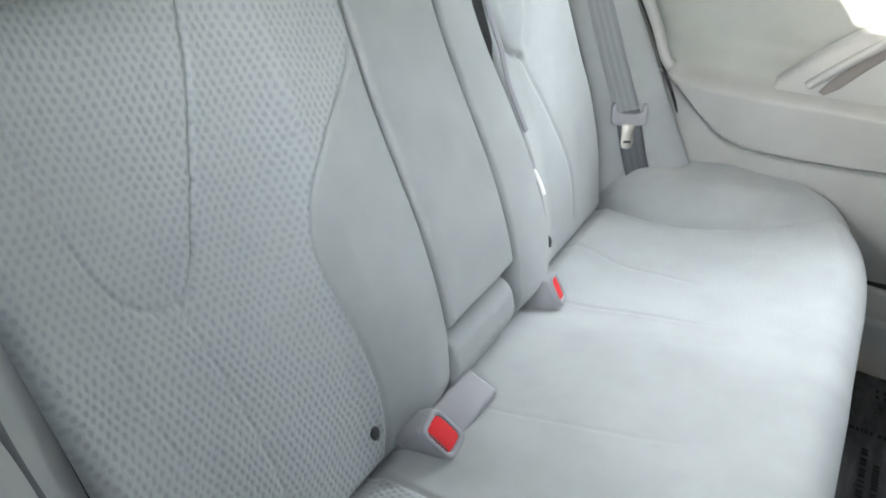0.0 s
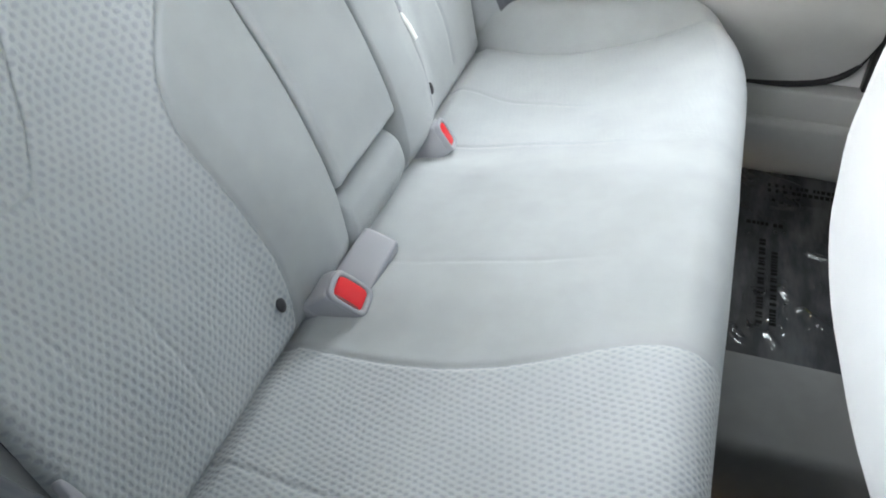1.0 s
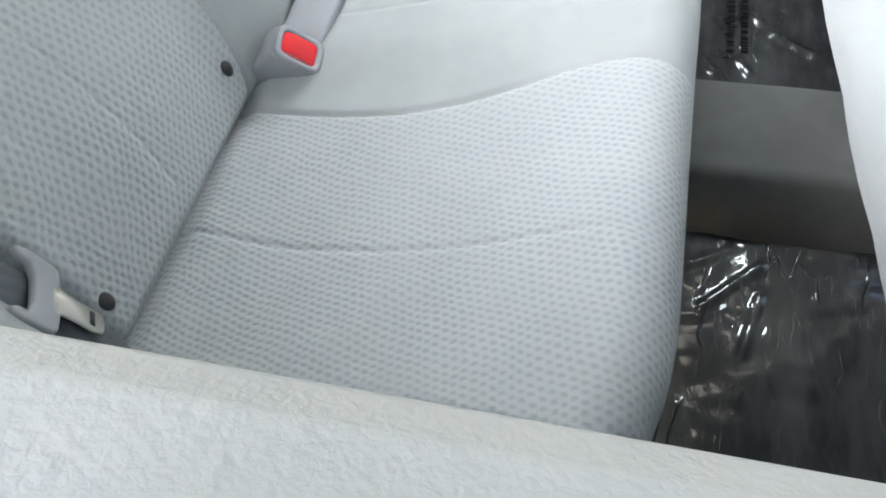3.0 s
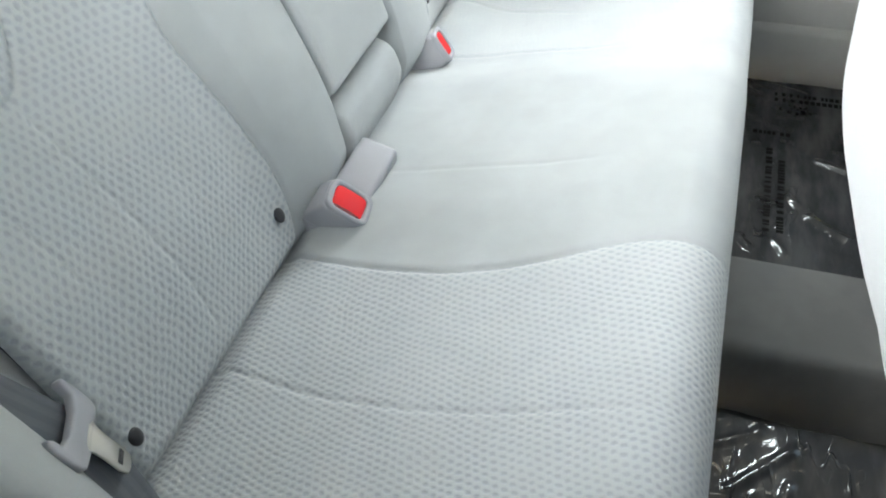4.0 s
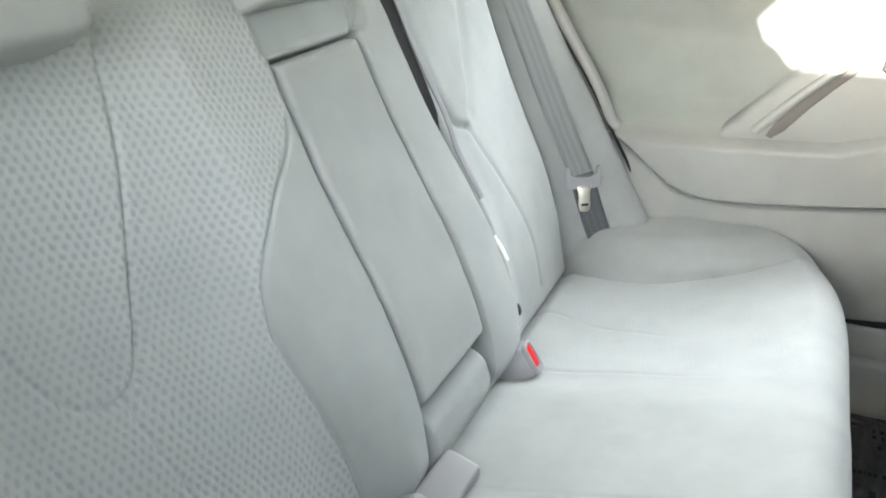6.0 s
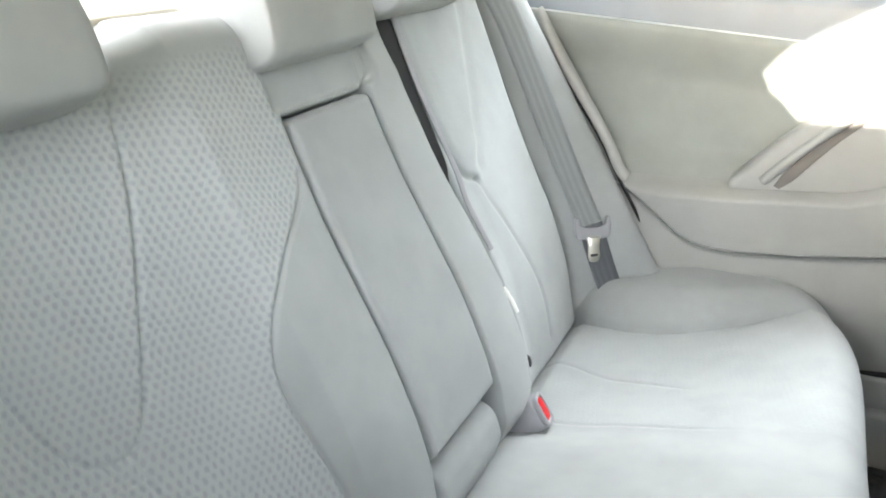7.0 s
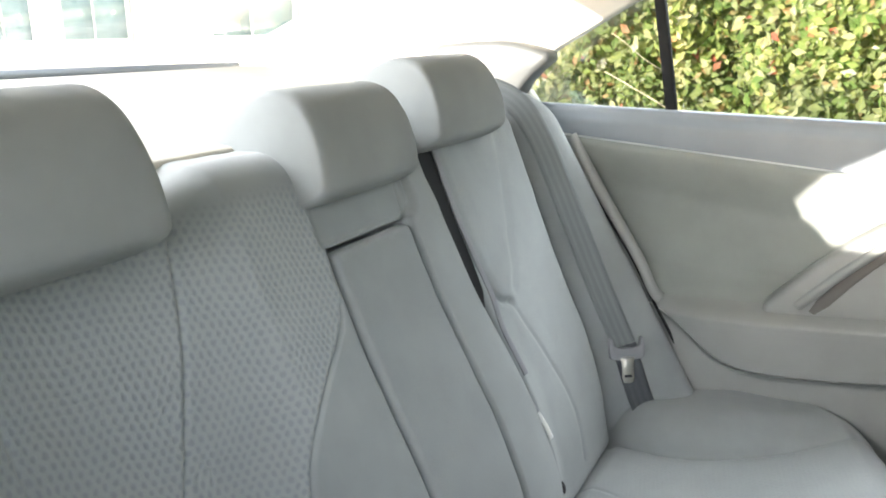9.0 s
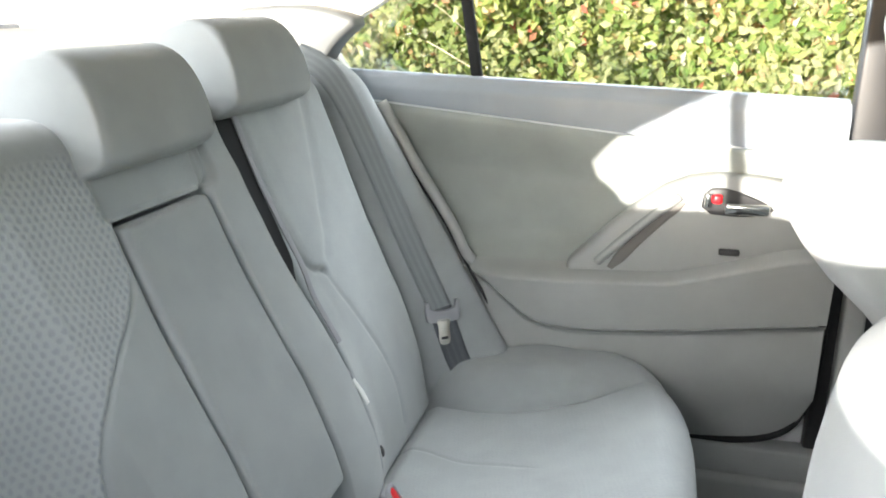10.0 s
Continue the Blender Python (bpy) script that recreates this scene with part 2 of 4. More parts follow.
M_WEB = webbing_material("grey_belt_webbing", (0.185, 0.202, 0.212), (0.228, 0.244, 0.252))
M_WEBDARK = webbing_material("dark_belt_webbing", (0.075, 0.083, 0.095), (0.098, 0.106, 0.118))
M_GRAIN = grained_plastic()
M_FILM = film_material()
M_GLASS = glass_material()


# ---- mesh helpers ----
def smooth(a, b, v):
    k = min(1.0, max(0.0, (v - a) / (b - a)))
    return k * k * (3 - 2 * k)


def along(pts, v):
    """The second value of a curve given as (v, value) points, eased between them."""
    if v <= pts[0][0]:
        return pts[0][1]
    for (a, fa), (b, fb) in zip(pts, pts[1:]):
        if v <= b:
            return fa + (fb - fa) * (v - a) / (b - a)
    return pts[-1][1]


def rounded(pts, closed=False, times=2):
    """Corner cutting: a smooth curve through the middle of a few points."""
    pts = [Vector(p) for p in pts]
    for _ in range(times):
        out = [] if closed else [pts[0]]
        n = len(pts)
        for i in range(n if closed else n - 1):
            a, b = pts[i], pts[(i + 1) % n]
            out += [a * 0.75 + b * 0.25, a * 0.25 + b * 0.75]
        if not closed:
            out.append(pts[-1])
        pts = out
    return pts


def line_distance(pts, x, y):
    """The distance of (x, y) from a polyline."""
    best = 9.0
    for (ax, ay), (bx, by) in zip(pts, pts[1:]):
        dx, dy = bx - ax, by - ay
        k = max(0.0, min(1.0, ((x - ax) * dx + (y - ay) * dy) / (dx * dx + dy * dy + 1e-12)))
        best = min(best, math.hypot(ax + k * dx - x, ay + k * dy - y))
    return best


def from_lists(name, verts, faces, uvs=None, knit=None, sharp=False):
    me = bpy.data.meshes.new(name)
    me.from_pydata(verts, [], faces)
    if uvs:
        lay = me.uv_layers.new(name="UVMap")
        flat = np.empty(len(me.loops), dtype=np.int32)
        me.loops.foreach_get("vertex_index", flat)
        lay.data.foreach_set("uv", np.array(uvs, dtype=np.float32)[flat].ravel())
    if knit:
        at = me.attributes.new("knit", "FLOAT", "POINT")
        at.data.foreach_set("value", np.array(knit, dtype=np.float32))
    if not sharp:
        me.shade_smooth()
    me.update()
    return me


def part(name, mesh, material, parent=None, label=""):
    """Links a mesh, or a bmesh, as one object, under a thing or a part."""
    if isinstance(mesh, bmesh.types.BMesh):
        me = bpy.data.meshes.new(name)
        bmesh.ops.recalc_face_normals(mesh, faces=mesh.faces)
        mesh.to_mesh(me)
        mesh.free()
        me.shade_smooth()
        mesh = me
    ob = new(name, mesh)
    mesh.materials.clear()
    mesh.materials.append(material)
    if parent:
        ob.parent = parent
        ob.matrix_parent_inverse = parent.matrix_world.inverted()
    if label:
        tagged(ob, label)
    return ob


def thing(name, at, label, category, group="", kind=""):
    ob = new(name)
    ob.empty_display_size = 0.05
    ob.matrix_world = Matrix.Translation(at)
    return tagged(ob, label, category, group, kind)


def sheet(name, nu, nv, at, knit=None, flip=False):
    """A grid: at(i / nu, j / nv) gives the place and its cloth coordinates."""
    verts, uvs, marks, faces = [], [], [], []
    for i in range(nu + 1):
        for j in range(nv + 1):
            p, uv, *k = at(i / nu, j / nv)
            verts.append(p), uvs.append(uv)
            marks.append(k[0] if k else -1.0)
    w = nv + 1
    for i in range(nu):
        for j in range(nv):
            faces.append((i * w + j, (i + 1) * w + j, (i + 1) * w + j + 1, i * w + j + 1)[::-1 if flip else 1])
    return from_lists(name, verts, faces, uvs, marks if knit else None)


def soft_box(size, bevel=0.01, seg=3, at=None, taper=None):
    """A box with rounded edges; taper(v) moves its corners first."""
    bm = bmesh.new()
    bmesh.ops.create_cube(bm, size=1.0)
    for v in bm.verts:
        v.co = Vector((v.co.x * size[0], v.co.y * size[1], v.co.z * size[2]))
        if taper:
            v.co = Vector(taper(v.co))
    if bevel:
        bmesh.ops.bevel(bm, geom=bm.edges[:], offset=bevel, segments=seg, profile=0.5, affect="EDGES")
    if at is not None:
        bm.transform(at)
    return bm


def prism(outline, depth, bevel=0.0, seg=2, frame_m=None):
    """An outline in x, y, raised by depth along z, its edges rounded."""
    bm = bmesh.new()
    vs = [bm.verts.new((p[0], p[1], 0)) for p in outline]
    f = bm.faces.new(vs)
    r = bmesh.ops.extrude_face_region(bm, geom=[f])
    top = [g for g in r["geom"] if isinstance(g, bmesh.types.BMVert)]
    for v in top:
        v.co.z += depth
    bmesh.ops.recalc_face_normals(bm, faces=bm.faces)
    if bevel:
        caps = [e for e in bm.edges if abs(e.verts[0].co.z - e.verts[1].co.z) < 1e-6]
        bmesh.ops.bevel(bm, geom=caps, offset=bevel, segments=seg, profile=0.5, affect="EDGES")
    if frame_m is not None:
        bm.transform(frame_m)
    return bm


def frame_of(at, x_axis, y_axis):
    x, y = Vector(x_axis).normalized(), Vector(y_axis).normalized()
    z = x.cross(y).normalized()
    y = z.cross(x)
    m = Matrix((x, y, z)).transposed().to_4x4()
    m.translation = at
    return m


def tube(pts, radius, seg=8):
    """A round bar along points."""
    bm = bmesh.new()
    pts = [Vector(p) for p in pts]
    rings = []
    for i, p in enumerate(pts):
        d = (pts[min(i + 1, len(pts) - 1)] - pts[max(i - 1, 0)]).normalized()
        a = d.orthogonal().normalized()
        b = d.cross(a)
        if rings:
            a = (prev - d * prev.dot(d)).normalized()
            b = d.cross(a)
        prev = a
        rings.append([bm.verts.new(p + radius * (a * math.cos(k * math.tau / seg) + b * math.sin(k * math.tau / seg))) for k in range(seg)])
    for r, s in zip(rings, rings[1:]):
        for k in range(seg):
            bm.faces.new((r[k], r[(k + 1) % seg], s[(k + 1) % seg], s[k]))
    bm.faces.new(rings[0][::-1]), bm.faces.new(rings[-1])
    return bm


def ribbon(pts, widths, normals, thick=0.0016, across=7):
    """A flat strap along points: width vectors and normals per point."""
    verts, uvs, faces = [], [], []
    run = 0.0
    n = len(pts)
    for i in range(n):
        p, w, nn = Vector(pts[i]), Vector(widths[i]), Vector(normals[i])
        if i:
            run += (p - Vector(pts[i - 1])).length
        for side in (1, -1):
            for k in range(across + 1):
                f = k / across - 0.5
                verts.append(p + w * f + nn * (thick / 2 * side))
                uvs.append((f * w.length, run))
    row = 2 * (across + 1)
    for i in range(n - 1):
        a, b = i * row, (i + 1) * row
        for k in range(across):
            faces.append((a + k, a + k + 1, b + k + 1, b + k))
            faces.append((a + across + 1 + k + 1, a + across + 1 + k, b + across + 1 + k, b + across + 1 + k + 1))
        faces.append((a, b, b + across + 1, a + across + 1))
        faces.append((a + across, a + 2 * across + 1, b + 2 * across + 1, b + across))
    return from_lists("strap", verts, faces, uvs)


# ---- the rear seat ----
RECLINE = radians(20)
BACK_FOOT = Vector((0.0, 0.0, 0.30))
UP_BACK = Vector((-math.sin(RECLINE), 0, math.cos(RECLINE)))
OUT_BACK = Vector((math.cos(RECLINE), 0, math.sin(RECLINE)))
TOP_START, TOP_R = 0.60, 0.055


def on_back(y, s, off=0.0):
    """A point of the seat back: y across, s metres up the slope from the fold, off metres proud of it. The top rolls to the rear."""
    if s <= TOP_START:
        return BACK_FOOT + UP_BACK * s + OUT_BACK * off + Vector((0, y, 0))
    turn = radians(72)
    arc = TOP_R * turn
    a = min(s - TOP_START, arc) / TOP_R
    centre = BACK_FOOT + UP_BACK * TOP_START - OUT_BACK * TOP_R
    p = centre + (TOP_R + off) * (OUT_BACK * math.cos(a) + UP_BACK * math.sin(a))
    if s - TOP_START > arc:
        p += (s - TOP_START - arc) * (UP_BACK * math.cos(a) - OUT_BACK * math.sin(a))
    return p + Vector((0, y, 0))


PANEL_SEAM = [tuple(p) for p in rounded([(-0.216, 0.0), (-0.206, 0.05), (-0.207, 0.12), (-0.218, 0.205), (-0.226, 0.283), (-0.205, 0.346), (-0.162, 0.397), (-0.10, 0.440), (-0.086, 0.465)])]
NEAR_PAD_SEAM = [tuple(p) for p in rounded([(-0.243, 0.64), (-0.262, 0.56), (-0.279, 0.49), (-0.307, 0.42), (-0.342, 0.348), (-0.368, 0.316), (-0.402, 0.316), (-0.434, 0.345), (-0.452, 0.42), (-0.458, 0.53), (-0.458, 0.64)])]
NEAR_CREASE = [tuple(p) for p in rounded([(-0.381, 0.322), (-0.378, 0.27), (-0.371, 0.19), (-0.366, 0.11), (-0.367, 0.045)])]
NEAR_CREASE_2 = [tuple(p) for p in rounded([(-0.463, 0.335), (-0.456, 0.26), (-0.450, 0.19)])]
FAR_PAD_SEAM = [tuple(p) for p in rounded([(0.214, 0.64), (0.222, 0.55), (0.229, 0.46), (0.247, 0.405), (0.278, 0.358), (0.322, 0.344)])]
FAR_FOLD = [tuple(p) for p in rounded([(0.345, 0.362), (0.372, 0.40), (0.408, 0.465), (0.448, 0.56), (0.462, 0.62)])]
FAR_CREASE = [tuple(p) for p in rounded([(0.318, 0.345), (0.350, 0.255), (0.385, 0.165), (0.392, 0.10), (0.386, 0.05)])]
COVER_EDGE = [tuple(p) for p in rounded([(0.098, 0.526), (0.114, 0.529), (0.124, 0.545), (0.126, 0.62)])]
ARM_LOW, ARM_HIGH = 0.112, 0.524


def arm_left(s):
    return -0.096 + 0.026 * (s - ARM_LOW) / (ARM_HIGH - ARM_LOW)


def arm_right(s):
    return 0.090 + 0.016 * (s - ARM_LOW) / (ARM_HIGH - ARM_LOW)


def panel_side(y, s):
    """Above zero on the knit side of the curved seam beside the armrest."""
    d = line_distance(PANEL_SEAM, y, s)
    edge = along([(p[1], p[0]) for p in PANEL_SEAM], s) if s < 0.47 else arm_left(s) - 0.008
    return d if y < edge else -d


def groove(d, width, depth):
    return -depth * math.exp(-(d / width) ** 2)


def back_relief(y, s):
    """How far the cloth stands proud of the seat back's slope."""
    low = 1 - smooth(0.10, 0.56, s)
    centre = 0.034 * low * smooth(-0.012, 0.062, s) * (smooth(-0.245, -0.13, y) * (1 - smooth(0.18, 0.30, y)))
    near = -0.030 * max(0.0, 1 - ((y + 0.36) / 0.17) ** 2) * smooth(0.02, 0.4, s)
    far = -0.012 * max(0.0, 1 - ((y - 0.36) / 0.16) ** 2) * smooth(0.05, 0.4, s)
    lumbar = 0.010 * math.exp(-((s - 0.22) / 0.12) ** 2)
    waves = 0.0022 * noise.noise((y * 9, s * 7, 3.1)) + 0.0009 * noise.noise((y * 31, s * 23, 1.7))
    return centre + near + far + lumbar + waves - 0.012 * (1 - smooth(0.0, 0.13, s)) - 0.024 * (1 - smooth(-0.012, 0.024, s))


def end_roll(y, a, b, r=0.016):
    """The rounding of a cushion's two ends."""
    out = 0.0
    for d in (y - a, b - y):
        if d < r:
            out -= r - math.sqrt(max(0.0, r * r - (r - max(d, 0.0)) ** 2))
    return out


def split_edge(s):
    """The edge of the wide backrest at the split: a gap opens towards the top."""
    return 0.201 - 0.010 * smooth(0.29, 0.41, s)


def wide_back(u, v):
    s = 0.83 * v - 0.03
    split = split_edge(s)
    y = along([(0.0, -0.525), (0.62, arm_left(s) - 0.004), (0.86, arm_right(s) + 0.004), (1.0, split)], u)
    off = back_relief(y, s) + end_roll(y, -0.525, split, 0.020)
    k = panel_side(y, s)
    off += groove(k, 0.0026, 0.0036)
    for line, depth in ((NEAR_PAD_SEAM, 0.0040 * (0.75 + 0.25 * smooth(-0.41, -0.34, y))), (NEAR_CREASE, 0.0013), (NEAR_CREASE_2, 0.001)):
        off += groove(line_distance(line, y, s), 0.0026, depth)
    # the well in which the armrest folds away
    inside = min(y - arm_left(s) + 0.004, arm_right(s) + 0.004 - y, s + 0.03, ARM_HIGH + 0.0015 - s)
    off -= 0.05 * smooth(-0.0016, 0.0022, inside)
    # rounded lips beside it
    k_roll = (y - arm_right(s)) / (split - arm_right(s))
    if k_roll > 0:
        off += (0.017 * math.sqrt(max(0.0, 1 - (2 * k_roll - 1) ** 2)) - 0.005) * (1 - smooth(0.52, 0.60, s)) * smooth(0.0, 0.05, s)
    off += groove(line_distance(COVER_EDGE, y, s), 0.0042, 0.010)
    # the small shelf above the armrest, under the middle headrest
    off -= 0.007 * smooth(0.526, 0.534, s) * (1 - smooth(0.600, 0.615, s)) * smooth(0.0, 0.02, y + 0.088) * smooth(0.0, 0.008, 0.122 - y)
    return on_back(y, s, off), (y, s), min(k, 0.0012 - 0.05 * max(0.0, s - 0.575))


def narrow_back(u, v):
    s = 0.83 * v - 0.03
    edge = 0.211 + 0.011 * smooth(0.33, 0.42, s) - 0.010 * smooth(0.45, 0.56, s)
    y = edge + (0.525 - edge) * u
    off = back_relief(y, s) + end_roll(y, edge, 0.525)
    off += groove(line_distance(FAR_PAD_SEAM, y, s), 0.0045, 0.009)
    off += groove(line_distance(FAR_FOLD, y, s), 0.012, 0.004)
    off += 0.006 * smooth(0.0, 0.05, s - 0.345) * smooth(0.0, 0.03, y - along([(p[1], p[0]) for p in FAR_PAD_SEAM[::-1]], s)) * (1 - smooth(0.34, 0.42, y))
    off += groove(line_distance(FAR_CREASE, y, s), 0.004, 0.003)
    return on_back(y, s, off), (y, s), -0.0005


rear_seat = thing("rear_bench_seat", (0.0, 0.0, 0.12), "grey velour bench seat with dotted knit panels and folded armrest", "car seat")
part("wide_backrest", sheet("wide_backrest", 400, 340, wide_back, True), M_KNIT, rear_seat, "dotted knit backrest with a plain velour middle")
# black board added behind the backrests to stop light leaking through their gaps
part("blackout_board", sheet("blackout_board", 12, 12, lambda u, v: (on_back(-0.645 + 1.29 * u, 0.62 * v - 0.04, -0.08), (u, v))), M_DARK, rear_seat, "added black board that keeps light out of the gaps")
# black sheet in place of the shade deep in the split
part("split_shade_sheet", sheet("split_shade_sheet", 8, 30, lambda u, v: (on_back(0.184 + 0.042 * u, 0.345 + 0.255 * v, back_relief(0.2, 0.345 + 0.255 * v) - 0.004 - 0.012 * (1 - v) ** 4), (u, v))), M_RUBBER, rear_seat, "black sheet painted as the shade in the split gap")
part("narrow_backrest", sheet("narrow_backrest", 90, 200, narrow_back, True), M_KNIT, rear_seat, "dotted knit backrest with a curved shoulder seam")


def arm_face(u, v):
    """The folded armrest: a padded slab with rounded edges."""
    s = ARM_LOW + 0.003 + (ARM_HIGH - ARM_LOW - 0.006) * v
    a, b = arm_left(s) + 0.0025, arm_right(s) - 0.0025
    y = a + (b - a) * u
    edge = min(y - a, b - y)
    ends = min(s - ARM_LOW - 0.003, ARM_HIGH - 0.003 - s)
    r = 0.010
    off = back_relief(y, s) + 0.003
    for d in (edge, ends):
        if d < r:
            off -= 1.6 * (r - math.sqrt(max(0.0, r * r - (r - d) ** 2)))
    return on_back(y, s, off), (y, s)


part("armrest", sheet("armrest", 60, 120, arm_face), M_CLOTH, rear_seat, "plain grey velour armrest folded into the backrest")


def low_pad(u, v):
    """The padded roll under the armrest."""
    s = -0.030 + 0.139 * v
    a, b = arm_left(s) - 0.001, arm_right(s) - 0.003
    y = a + (b - a) * u
    off = back_relief(y, s) + 0.001 + 0.007 * math.sin(math.pi * max(0.0, min(1.0, s / 0.10)))
    for d, r in ((y - a, 0.010), (b - y, 0.026), (0.109 - s, 0.030)):
        if d < r:
            off -= 1.5 * (r - math.sqrt(max(0.0, r * r - (r - d) ** 2)))
    return on_back(y, s, off), (y, s)


part("armrest_base_pad", sheet("armrest_base_pad", 60, 44, low_pad), M_CLOTH, rear_seat, "plain grey velour roll")


def side_bolster(sign):
    def at(u, v):
        y = 0.522 + 0.134 * u
        s = 0.70 * v
        peak = 0.132 - 0.162 * s
        off = -0.02 + (peak + 0.02) * smooth(0.0, 0.105, y - 0.522)
        if sign > 0:
            off -= 0.062 * (1 - smooth(0.004, 0.046, y - 0.522))
        edge = 0.656 - y
        if edge < 0.026:
            off -= 2.8 * (0.026 - math.sqrt(max(0.0, 0.026 ** 2 - (0.026 - edge) ** 2)))
        off -= 0.085 * max(0.0, (s - 0.585) / 0.115) ** 2
        off += 0.0012 * noise.noise((y * 12, s * 12, 5.0))
        p = on_back(y, min(s, TOP_START), off)
        if s > TOP_START:
            p += UP_BACK * (s - TOP_START)
        p.y *= sign
        return p, (y, s)
    return at


for sgn in (1, -1):
    part("side_bolster", sheet("side_bolster", 40, 90, side_bolster(sgn), False, sgn < 0), M_CLOTH, rear_seat, "plain grey velour side bolster")

# the seat cushion
NEAR_CUSHION_SEAM = [tuple(p) for p in rounded([(-0.03, -0.232), (0.05, -0.240), (0.137, -0.244), (0.203, -0.237), (0.266, -0.222), (0.318, -0.204), (0.358, -0.193), (0.395, -0.194), (0.427, -0.213), (0.47, -0.255)])]
FAR_CUSHION_SEAM = [tuple(p) for p in rounded([(-0.03, 0.180), (0.05, 0.187), (0.13, 0.190), (0.21, 0.194), (0.30, 0.191), (0.36, 0.175), (0.47, 0.20)])]
NEAR_EDGE_SEAM = [tuple(p) for p in rounded([(-0.03, -0.545), (0.08, -0.545), (0.25, -0.549), (0.34, -0.560), (0.42, -0.585)])]
FAR_EDGE_SEAM = [tuple(p) for p in rounded([(-0.03, 0.532), (0.05, 0.497), (0.16, 0.484), (0.25, 0.512), (0.34, 0.546), (0.42, 0.57)])]
MID_SEAMS = [[(-0.03, -0.395), (0.076, -0.400), (0.183, -0.404), (0.242, -0.399), (0.316, -0.390), (0.41, -0.386)], [(-0.03, 0.362), (0.063, 0.346), (0.16, 0.327), (0.24, 0.31)],
             [(0.05, -0.097), (0.2, -0.085), (0.32, -0.074)]]


def cushion_front(y):
    k = min(1.0, max(0.0, (y - 0.20) / 0.535))
    if y < 0:
        k = max(0.0, (-y - 0.42) / 0.335)
        return 0.441 * (1 - k ** 2.6) ** (1 / 2.2)
    return 0.441 * math.sqrt(1 - k ** 4.6)


def cushion_relief(x, y):
    nd = line_distance(NEAR_CUSHION_SEAM, x, y)
    fd = line_distance(FAR_CUSHION_SEAM, x, y)
    ns = along(NEAR_CUSHION_SEAM, x)
    fs = along(FAR_CUSHION_SEAM, x)
    ne, fe = along(NEAR_EDGE_SEAM, x), along(FAR_EDGE_SEAM, x)
    z = 0.305 + 0.2 * x
    # the plain middle stands up between the two seats, the outer rolls beside them
    z += 0.016 * smooth(0.0, 0.10, y - ns) * smooth(0.0, 0.10, fs - y) * (1 - 0.5 * smooth(0.3, 0.44, x))
    z += 0.040 * smooth(0.0, 0.11, ne - y) + (0.060 - 0.042 * smooth(0.12, 0.38, x)) * math.sin(math.pi / 2 * min(1.0, max(0.0, (y - fe) / 0.075)))
    for a, b in ((ne, ns), (fs, fe)):
        if a < y < b:
            k = (y - a) / (b - a)
            z -= 0.012 * math.sin(math.pi * k) * smooth(0.0, 0.1, x) * (1 - smooth(0.25, 0.42, x))
    z += 0.010 * smooth(0.22, 0.40, x)
    z += 0.006 * (1 - smooth(0.0, 0.10, x)) - 0.012 * (1 - smooth(-0.026, 0.002, x))
    z += groove(nd, 0.0035, 0.0042 * (1 - 0.65 * smooth(0.24, 0.36, x))) + groove(fd, 0.003, 0.0022 * (1 - smooth(0.20, 0.33, x)))
    z += groove(line_distance(NEAR_EDGE_SEAM, x, y), 0.004, 0.0025) + groove(line_distance(FAR_EDGE_SEAM, x, y), 0.006, 0.010 * (1 - smooth(0.24, 0.36, x)))
    for line, deep in zip(MID_SEAMS, (0.0026, 0.0024, 0.0014)):
        fade = 1 - smooth(line[-1][0] - 0.09, line[-1][0], x)
        z += groove(line_distance(line, x, y), 0.0030, deep * fade)
    z += 0.003 * noise.noise((x * 8, y * 8, 7.7)) + 0.0009 * noise.noise((x * 33, y * 27, 2.2))
    knit = -1.0
    if ne < y < ns:
        knit = min(nd, y - ne)
    elif fs < y < fe:
        knit = min(fd, fe - y) - 0.0008 if min(fd, fe - y) < 0.0006 else -0.00038
    else:
        knit = -min(nd, fd, abs(y - ne), abs(y - fe))
    return z, knit


def cushion(u, v):
    y = -0.742 + 1.484 * u
    front = cushion_front(y)
    r = 0.05
    flat = front - r
    if v < 0.72:
        x = -0.05 + (flat + 0.05) * (v / 0.72)
        z, knit = cushion_relief(x, y)
        side = 0.742 - abs(y)
        if side < 0.05:
            z -= 0.05 - math.sqrt(max(0.0, 0.0025 - (0.05 - side) ** 2))
        return Vector((x, y, z)), (1.19 * y, 1.14 * x), knit
    z0, knit = cushion_relief(flat, y)
    side = 0.742 - abs(y)
    if side < 0.05:
        z0 -= 0.05 - math.sqrt(max(0.0, 0.0025 - (0.05 - side) ** 2))
    k = (v - 0.72) / 0.28
    if k < 0.5:
        a = k / 0.5 * radians(95)
        return Vector((flat + r * math.sin(a), y, z0 - r * (1 - math.cos(a)))), (1.19 * y, 1.14 * (flat + r * a)), knit
    drop = (k - 0.5) / 0.5
    return Vector((flat + r - 0.035 * drop, y, z0 - r * 1.09 - (z0 - r * 1.09 - 0.10) * drop)), (1.19 * y, 1.14 * (flat + 0.08 + 0.2 * drop)), knit


part("seat_cushion", sheet("seat_cushion", 620, 180, cushion, True, True), M_KNIT, rear_seat, "grey seat cushion with dotted knit seats and plain edges")


